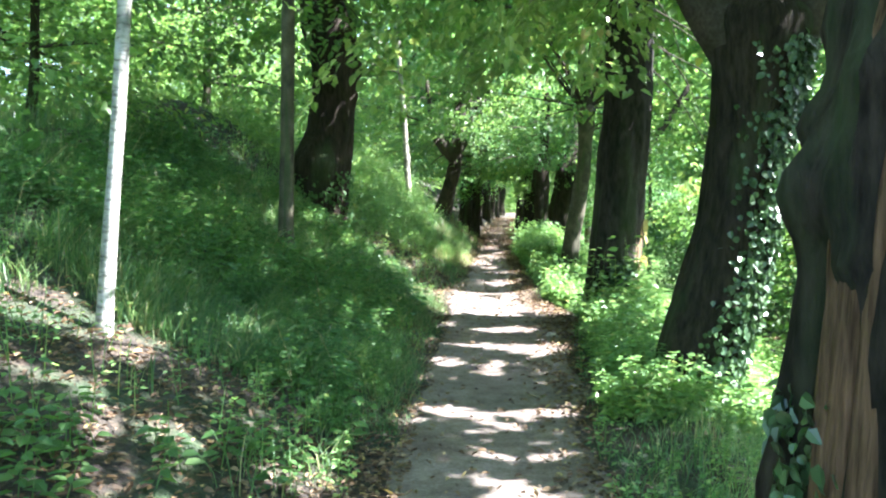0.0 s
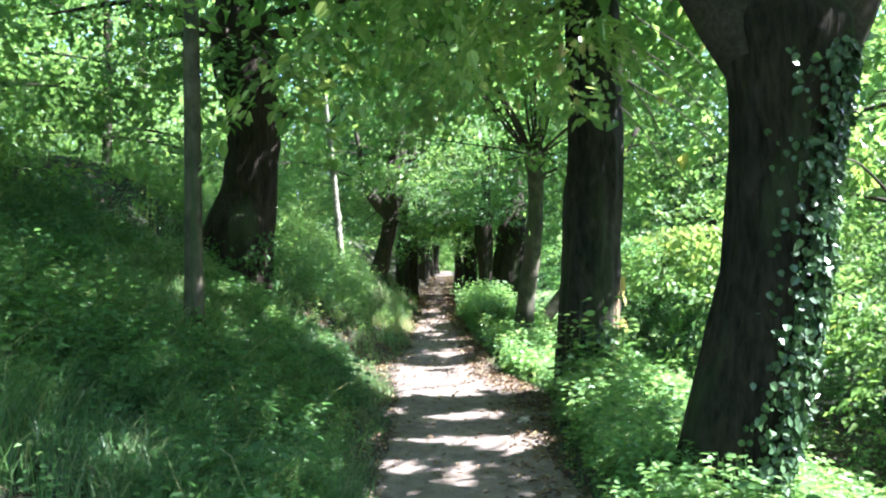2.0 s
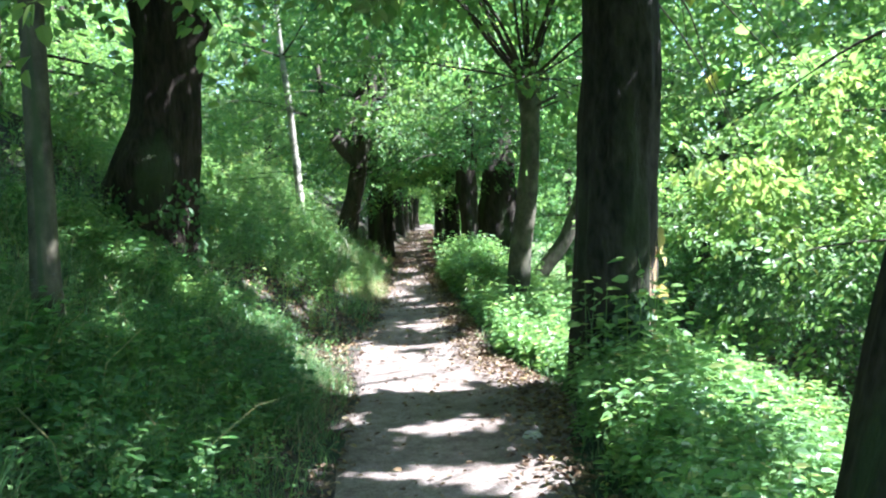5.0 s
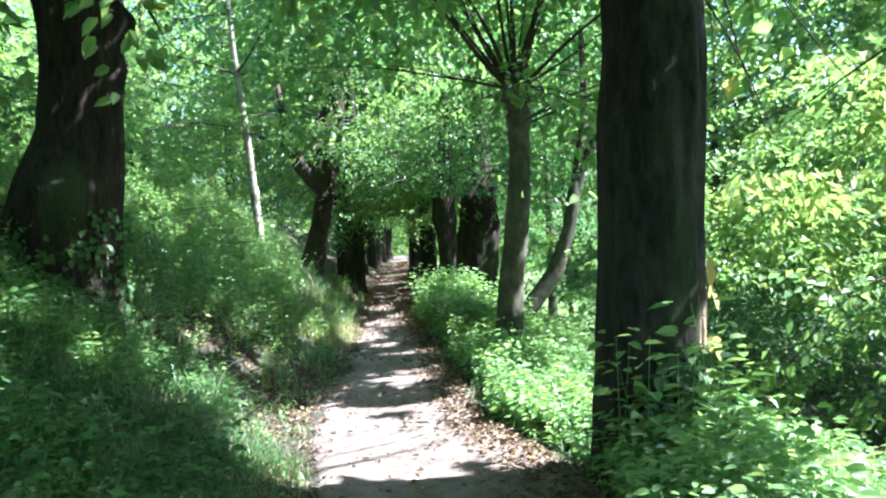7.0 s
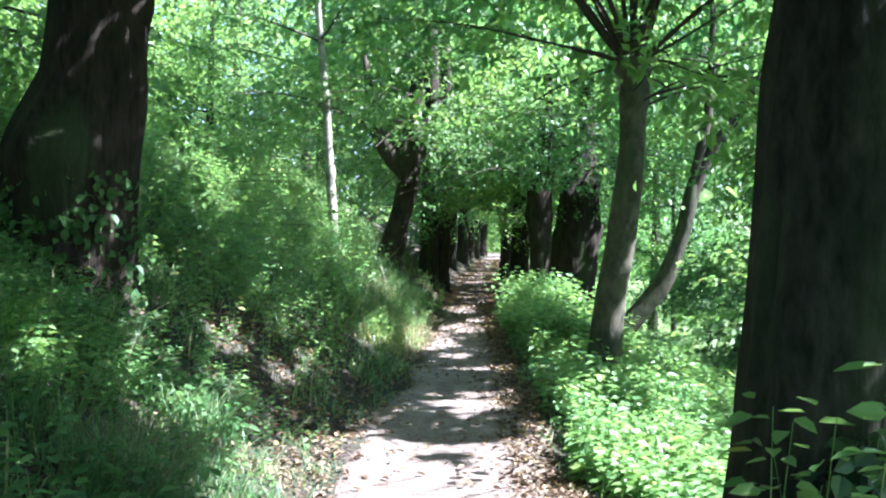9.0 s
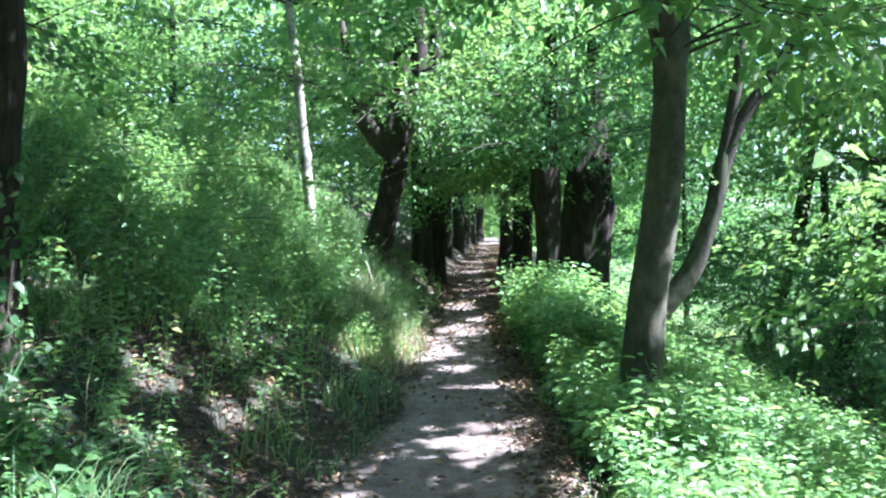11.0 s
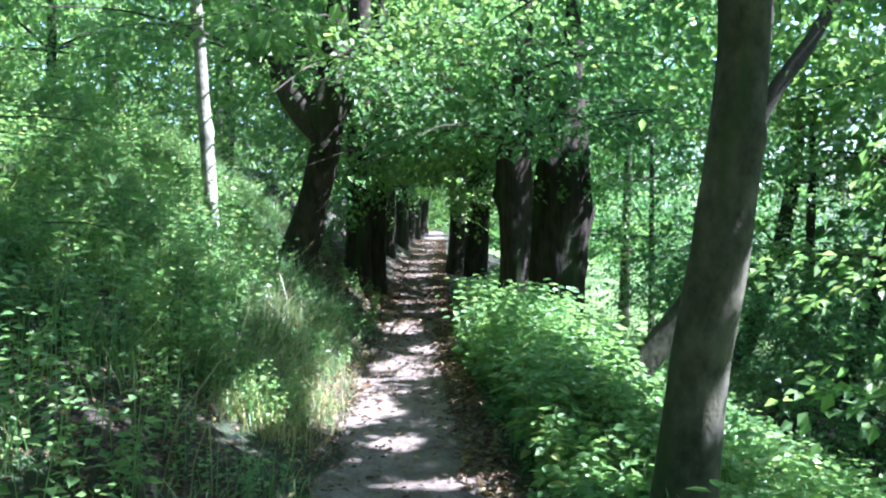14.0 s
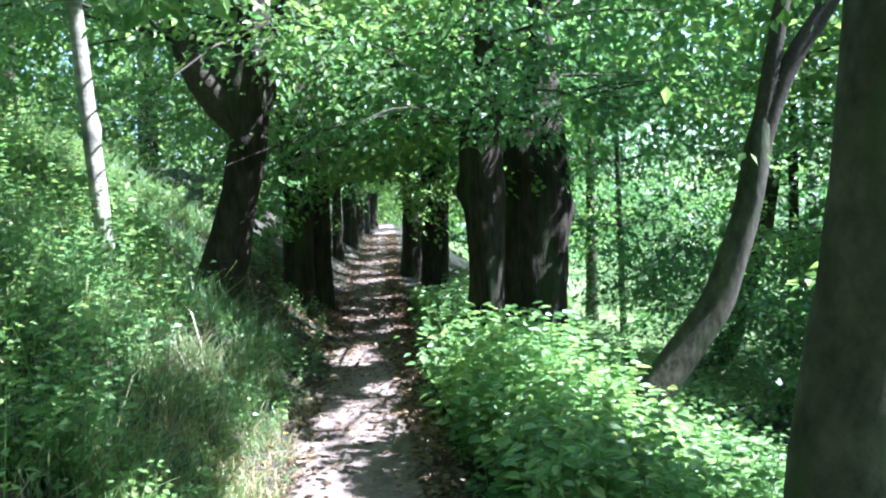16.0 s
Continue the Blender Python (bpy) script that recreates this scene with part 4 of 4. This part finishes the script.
def grass(name, label, x0, x1, y0, y1, n, tall, seed, bank=True, mat=M_GRASS, head=0.0):
    """Arching blades, each a strip of three pieces."""
    r = np.random.default_rng(seed)
    x, y = r.uniform(x0, x1, n), r.uniform(y0, y1, n)
    tuft = vnoise(x, y, 0.35, seed)
    keep = tuft + r.uniform(-0.3, 0.3, n) > 0.35 + 0.8 * litter_zone(x, y)
    d = path_left(y) - x if bank else x - path_right(y)
    keep &= d > r.uniform(-0.05, 0.25, n)
    x, y, tuft, d = x[keep], y[keep], tuft[keep], d[keep]
    n = len(x)
    h = tall * r.uniform(0.45, 1.2, n) * (0.5 + 0.8 * tuft) * np.clip(0.35 + d, 0.3, 1)
    a = r.uniform(0, 2 * np.pi, n)
    lean = np.stack([np.cos(a), np.sin(a), np.zeros(n)], 1) * (h * r.uniform(0.25, 1.1, n))[:, None] + np.array([0.12, 0, 0]) * h[:, None]
    side = np.stack([-np.sin(a), np.cos(a), np.zeros(n)], 1) * (0.0018 + 0.0026 * r.random(n))[:, None]
    foot = np.stack([x, y, ground(x, y) - 0.01], 1)
    rows = []
    for u, w in ((0, 1.0), (0.4, 0.95), (0.75, 0.7)):
        c = foot + lean * u ** 2 + np.array([0, 0, 1.0]) * (h * (u - 0.28 * u ** 3))[:, None]
        rows += [c - side * w, c + side * w]
    rows.append(foot + lean + np.array([0, 0, 1.0]) * (h * 0.68)[:, None])
    if head:
        rows[4], rows[5] = rows[4] - side * head, rows[5] + side * head
    v = np.stack(rows, 1).reshape(-1, 3)
    i = np.arange(n)[:, None] * 7
    quads = np.concatenate([i + [0, 1, 3, 2], i + [2, 3, 5, 4]])
    tris = i + [4, 5, 6]
    tagged(new(name, mesh_of(name, v, [quads, tris], mat)), label, "grass", kind="stuff")


grass("bank_grass", "long arching green grass on the bank", -4.0, 0.4, 3.0, 12, 85000, 0.36, 301)
grass("bank_grass", "long arching green grass on the bank", -3.2, 1.6, 12, 26, 90000, 0.38, 302)
grass("hill_grass", "long grass higher on the bank", -8, -3.5, 3, 26, 26000, 0.55, 303)
grass("verge_grass", "grass on the verge of the path", 0.7, 3.4, 2.5, 24, 34000, 0.36, 304, False)

grass("meadow_grass", "tall sunlit meadow grass below the slope", 5.6, 12.5, 24.5, 46, 16000, 0.45, 307, False)
grass("straw_grass", "dry straw-coloured grass at the edge of the path", -0.3, 0.9, 16.2, 20.0, 5200, 0.34, 306, True, M_STALK)
grass("straw_grass", "short dry straw-coloured grass at the edge of the path", -0.9, 0.15, 10.6, 13.0, 5200, 0.2, 308, True, M_STALK)
grass("grass_stalks", "tall pale grass stalks with dry seed heads", -3.4, 1.2, 3.5, 22, 900, 0.7, 305, True, M_STALK, 0.5)


def herbs(name, label, spots, tall, leaf_size, seed, tiers=6, mat=M_HERB, fine=False):
    """Leafy plants: pairs of leaves in tiers up a thin stem."""
    r = np.random.default_rng(seed)
    x, y = spots
    n = len(x)
    h = tall * r.uniform(0.5, 1.2, n) * (0.45 + 1.0 * vnoise(x, y, 1.1, 77) + 0.25 * vnoise(x, y, 0.4, 78))
    foot = np.stack([x, y, ground(x, y)], 1)
    tilt = r.normal(0, 0.18, (n, 2)) * h[:, None]
    P, T, N, S = [], [], [], []
    for k in range(tiers):
        u = 0.25 + 0.75 * k / (tiers - 1)
        c = foot + np.stack([tilt[:, 0] * u, tilt[:, 1] * u, h * u], 1)
        a0 = k * 1.57 + r.uniform(0, 6.28, n) * 0.2
        for q in (0, np.pi, 0.9):
            a = a0 + q + r.normal(0, 0.3, n)
            out = np.stack([np.cos(a), np.sin(a), r.uniform(-0.35, 0.25, n)], 1)
            P.append(c + out * (h * 0.10)[:, None])
            T.append(out)
            N.append(np.array([0, 0, 1.0]) + r.normal(0, 0.3, (n, 3)))
            S.append(leaf_size * r.uniform(0.6, 1.3, n) * (1.15 - 0.35 * u))
    top = foot + np.stack([tilt[:, 0], tilt[:, 1], h], 1)
    w = 0.0035
    st = np.stack([foot - [w, 0, 0], foot + [w, 0, 0], top + [w * 0.5, 0, 0], top - [w * 0.5, 0, 0]], 1).reshape(-1, 3)
    leaves = leaf_mesh(name, np.concatenate(P), np.concatenate(T), np.concatenate(N), np.concatenate(S), mat, 0.66, fine)
    ob = tagged(new(name, leaves), label, "undergrowth", kind="stuff")
    part("stem", mesh_of("stems", st, [np.arange(n * 4).reshape(-1, 4)], mat), ob)
    return ob


def scatter(x0, x1, y0, y1, n, seed, right=True, near=0.1, size=0.7, level=0.4):
    r = np.random.default_rng(seed)
    x, y = r.uniform(x0, x1, n), r.uniform(y0, y1, n)
    d = x - path_right(y) if right else path_left(y) - x
    k = (d > near + r.uniform(0, 0.2, n)) & (litter_zone(x, y) < r.uniform(0.35, 1.3, n)) & (vnoise(x, y, size, seed) + r.uniform(-0.2, 0.2, n) > level)
    return x[k], y[k]


herbs("verge_undergrowth", "knee-high bright green leafy undergrowth on the verge", scatter(1.0, 4.2, 6.2, 16, 9000, 401, level=0.25), 0.32, 0.074, 402, fine=True)
herbs("verge_undergrowth", "knee-high bright green leafy undergrowth on the verge", scatter(1.3, 4.6, 16, 26, 5200, 403, level=0.2), 0.42, 0.078, 404, fine=True)
herbs("verge_weeds", "taller broad-leaved weeds among the undergrowth", scatter(1.4, 4.4, 6, 24, 800, 413, level=0.4), 0.4, 0.1, 414, 6, fine=True)
herbs("verge_creepers", "small-leaved creeping plants at the path's edge", scatter(0.9, 3.0, 4, 24, 2200, 415, near=-0.05, level=0.4), 0.16, 0.05, 416, 4)
herbs("leafy_shrub", "low leafy green shrub spreading at the path's edge", scatter(1.65, 2.7, 16.6, 20.4, 700, 405, level=0.0), 0.60, 0.085, 406, 8, fine=True)
herbs("slope_undergrowth", "sparse green plants on the lower slope", scatter(4.0, 9.0, 5, 28, 900, 407, level=0.5), 0.45, 0.11, 408)
herbs("bank_herbs", "low broad-leaved weeds among the grass of the bank", scatter(-3.6, 1.2, 3, 25, 6500, 409, False, level=0.42), 0.26, 0.045, 410, 5)
herbs("bank_nettles", "taller nettle-like plants on the upper bank", scatter(-3.6, -0.2, 14.0, 22, 1500, 417, False, 0.5, level=0.3), 0.5, 0.07, 418, 6)
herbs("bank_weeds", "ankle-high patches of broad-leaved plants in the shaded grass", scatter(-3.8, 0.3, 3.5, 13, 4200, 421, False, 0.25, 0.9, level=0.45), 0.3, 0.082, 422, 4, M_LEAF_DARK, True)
rs = np.random.default_rng(431)
herbs("basal_shoots", "leafy shoots from the foot of the old straight tree", (rs.uniform(1.75, 2.4, 20), rs.uniform(10.34, 10.5, 20)), 0.8, 0.12, 432, 6, fine=True)
herbs("foot_herbs", "broad-leaved weeds round the big tree's foot", scatter(-2.4, -0.4, 11.5, 14.2, 500, 411, False, level=0.35), 0.26, 0.055, 412, 5)


def litter(name, label, n, spots, seed, parent=None):
    r = np.random.default_rng(seed)
    x, y = spots(r, n)
    n = len(x)
    a = r.uniform(0, 6.28, n)
    p = np.stack([x, y, ground(x, y) + 0.022 + r.uniform(0, 0.012, n)], 1)
    t = np.stack([np.cos(a), np.sin(a), r.normal(0, 0.22, n)], 1)
    nn = np.array([0, 0, 1.0]) + r.normal(0, 0.28, (n, 3))
    tagged(new(name, leaf_mesh(name, p, t, nn, r.uniform(0.022, 0.065, n), M_LITTER, 0.6, True, 0.2)), label, "leaf litter", kind="stuff")


def path_spots(r, n):
    y = 2.5 + 45 * r.random(n) ** 1.4
    u = np.where(r.random(n) < 0.72, 1.04 - np.abs(r.normal(0, 0.16, n)), r.uniform(0, 1, n))
    u = np.where(r.random(n) < 0.16, r.normal(-0.08, 0.14, n), u)
    x = path_left(y) + (path_right(y) - path_left(y)) * u
    k = (u < 0.05) | (r.random(n) < np.where(u > 0.75, np.interp(y, [8, 12, 26], [0.25, 0.8, 1.0]), np.interp(y, [10, 13, 20, 21.5, 27], [0.2, 0.4, 0.5, 1.0, 1.0])))
    k |= (y > 20.8) & (r.random(n) < 0.5)
    return x[k], y[k]


def bank_spots(r, n):
    x, y = r.uniform(-4.5, 1.5, n), r.uniform(2.5, 27, n)
    k = (litter_zone(x, y) > r.random(n) * 0.8) & (x < path_left(y)) & ((x > -2.2) | (y < 7) | (r.random(n) < 0.03))
    return x[k], y[k]


def slope_spots(r, n):
    x, y = r.uniform(3, 9, n), r.uniform(4, 28, n)
    return x, y


litter("fallen_leaves", "dry brown fallen leaves along the path", 34000, path_spots, 501)
litter("fallen_leaves", "dry brown leaf litter on the bank", 60000, bank_spots, 502)
litter("fallen_leaves", "brown leaf litter on the lower slope", 9000, slope_spots, 503)


# ---- ivy on the leaning tree ----
def ivy_on(tree, trunk, angles, z0, z1, n_near, n_far, seed, size=0.075, mat=M_IVY, label="glossy dark green ivy"):
    """Ivy leaves on one side of a trunk: single leaves, and a joined rest between them."""
    r = np.random.default_rng(seed)
    t = np.array(trunk, float)

    def spots(n, lo, hi):
        z = r.uniform(lo, hi, n)
        a = r.normal(angles[0], angles[1], n)
        c = [np.interp(z, t[:, 2], t[:, k]) for k in (0, 1, 3)]
        out = np.stack([np.cos(a), np.sin(a), np.zeros(n)], 1)
        p = np.stack([c[0], c[1], z], 1) + out * (c[2] * 1.03 + r.uniform(0.0, 0.05, n))[:, None]
        return p, out

    p, out = spots(n_far, z0, z1)
    tip = np.array([0, 0, -1.0]) + r.normal(0, 0.6, p.shape)
    ivy = part("ivy", leaf_mesh("ivy", p, tip, out + r.normal(0, 0.45, p.shape), size * r.uniform(0.6, 1.2, n_far), mat, 0.9, True), tree, label)
    if n_near:
        one = leaf_mesh("ivy_leaf", np.zeros((1, 3)), np.array([[0, 0, -1.0]]), np.array([[1.0, 0, 0]]), np.array([size]), M_IVY, 0.95, True)
        p, out = spots(n_near, z0 + 0.2, min(z1, 2.4))
        for q, o in zip(p, out):
            leaf = part("leaf", one, ivy)
            leaf.location = q
            leaf.rotation_euler = (r.normal(0, 0.5), r.normal(0, 0.4), math.atan2(o[1], o[0]) + r.normal(0, 0.4))
            leaf.scale = (1, *[r.uniform(0.7, 1.3)] * 2)


ivy_on(ivy_tree, ivy_trunk, (-0.6, 0.5), 0.0, 2.9, 290, 4600, 601, 0.058)
ivy_on(b_tree, b_trunk, (-1.3, 0.33), 0.15, 0.95, 0, 230, 602, 0.085)
ivy_on(stump_tree, stump_trunk, (-3.3, 0.35), 0.0, 1.1, 0, 420, 603, 0.06)
ivy_on(big_tree, big_trunk, (-1.5, 1.1), 0.9, 2.1, 0, 700, 604, 0.075, M_LEAF_DARK, "dull green creeper leaves")


def torn_strips(tree, trunk, a0, a1, z0, z1, n, seed, label, mat=M_ROT, thick=1.0):
    """Split fibres of bare wood standing proud of a trunk."""
    r = np.random.default_rng(seed)
    t = np.array(trunk, float)
    for k in range(n):
        a = a0 + (a1 - a0) * (k + r.uniform(-0.3, 0.3)) / max(1, n - 1)
        lo, hi = z0 + r.uniform(0, 0.35), z1 - r.uniform(0, 0.5)
        z = np.linspace(lo, hi, 9)
        c = [np.interp(z, t[:, 2], t[:, q]) for q in (0, 1, 3)]
        aa = a + np.cumsum(r.normal(0, 0.025, 9))
        wide = thick * r.uniform(0.008, 0.02) * np.sin(np.linspace(0.25, 2.9, 9)) + 0.004
        v, f = tube(np.stack([c[0] + np.cos(aa) * c[2] * 0.99, c[1] + np.sin(aa) * c[2] * 0.99, z, wide], 1), 8, 0.06, 0.5, seed=seed + k)
        part("torn_wood", mesh_of("torn_wood", v, f, mat, True), tree, label)


torn_strips(stump_tree, stump_trunk, -2.85, -1.2, -0.1, 2.4, 72, 701, "bare brown split wood", M_ROT, 1.35)
torn_strips(b_tree, b_trunk, -0.85, -0.2, 0.15, 1.5, 9, 702, "peeling strip of brown bark", M_PEEL, 1.7)
ry = np.random.default_rng(703)
yellow = leaf_mesh("yellow_leaf", np.zeros((1, 3)), np.array([[0, 0, -1.0]]), np.array([[0.5, -0.8, 0]]), np.array([0.12]), M_YELLOW, 0.8, True)
for z, a in ((1.42, -0.3), (1.36, -0.35), (1.28, -0.25), (1.22, -0.45), (0.98, -0.5), (0.92, -0.3), (0.55, -0.3), (0.60, -0.6), (0.48, -0.2)):
    q = part("yellow_leaf", yellow, b_tree, "withered yellow leaf")
    q.location = (2.14 + 0.35 * math.cos(a), 10.8 + 0.35 * math.sin(a), z)
    q.rotation_euler = (ry.normal(0, 0.3), ry.normal(0, 0.3), ry.normal(0, 0.6))


# ---- small things on the ground ----
def fallen_branch(x, y, turn, length, r0, seed, label):
    """A dead branch with two side twigs, lying on the slope."""
    r = np.random.default_rng(seed)
    u = np.linspace(-0.5, 0.5, 7)
    px, qy = x + u * length * math.cos(turn), y + u * length * math.sin(turn)
    pz = ground(px, qy) + r0 * 0.8 + r.uniform(0, 0.02, 7)
    root = tagged(new("fallen_branch"), label, "branch", "fallen branches")
    root.location = (x, y, float(ground(x, y)))
    v, f = tube(np.stack([px, qy, pz, r0 * (1 - 0.6 * (u + 0.5))], 1), 9, 0.08, 0.3, seed=seed)
    part("stem", mesh_of("stem", v, f, M_PEEL, True), root)
    for k in (2, 4):
        a = turn + r.choice((-0.8, 0.8))
        e = 0.35 * length * np.linspace(0, 1, 5)
        v, f = tube(np.stack([px[k] + e * math.cos(a), qy[k] + e * math.sin(a), pz[k] + e * 0.25, r0 * 0.45 * (1 - 0.8 * e / e[-1])], 1), 6, 0.08, 0.2, seed=seed + k)
        part("side_twig", mesh_of("side_twig", v, f, M_PEEL, True), root)


for x, y, turn, length, r0, k in ((8.1, 20.0, 0.3, 1.6, 0.05, 1), (7.6, 18.3, -0.4, 1.3, 0.04, 2), (6.9, 22.2, 0.9, 1.1, 0.035, 3), (8.6, 23.0, 0.1, 1.8, 0.06, 4)):
    fallen_branch(x, y, turn, length, r0, 800 + k, "dead brown branch lying on the leaf litter")


def stone(x, y, size, seed, label):
    """A rounded, slightly flattened stone, half sunk."""
    r = np.random.default_rng(seed)
    bm = bmesh.new()
    bmesh.ops.create_icosphere(bm, subdivisions=3, radius=size)
    shift = r.uniform(0, 9, 3)
    for v in bm.verts:
        v.co *= 0.85 + 0.35 * noise.noise(v.co * (1.3 / size) + Vector(shift))
        v.co.z *= 0.6
    me = bpy.data.meshes.new("stone")
    bm.to_mesh(me)
    bm.free()
    me.polygons.foreach_set("use_smooth", np.full(len(me.polygons), True))
    me.materials.append(M_STONE)
    ob = tagged(new("stone", me), label, "stone")
    ob.location = (x, y, float(ground(x, y)) + size * 0.25)


stone(1.22, 9.75, 0.07, 811, "pale grey stone at the edge of the path")
stone(-0.05, 16.75, 0.06, 812, "pale stone in the grass of the bank")
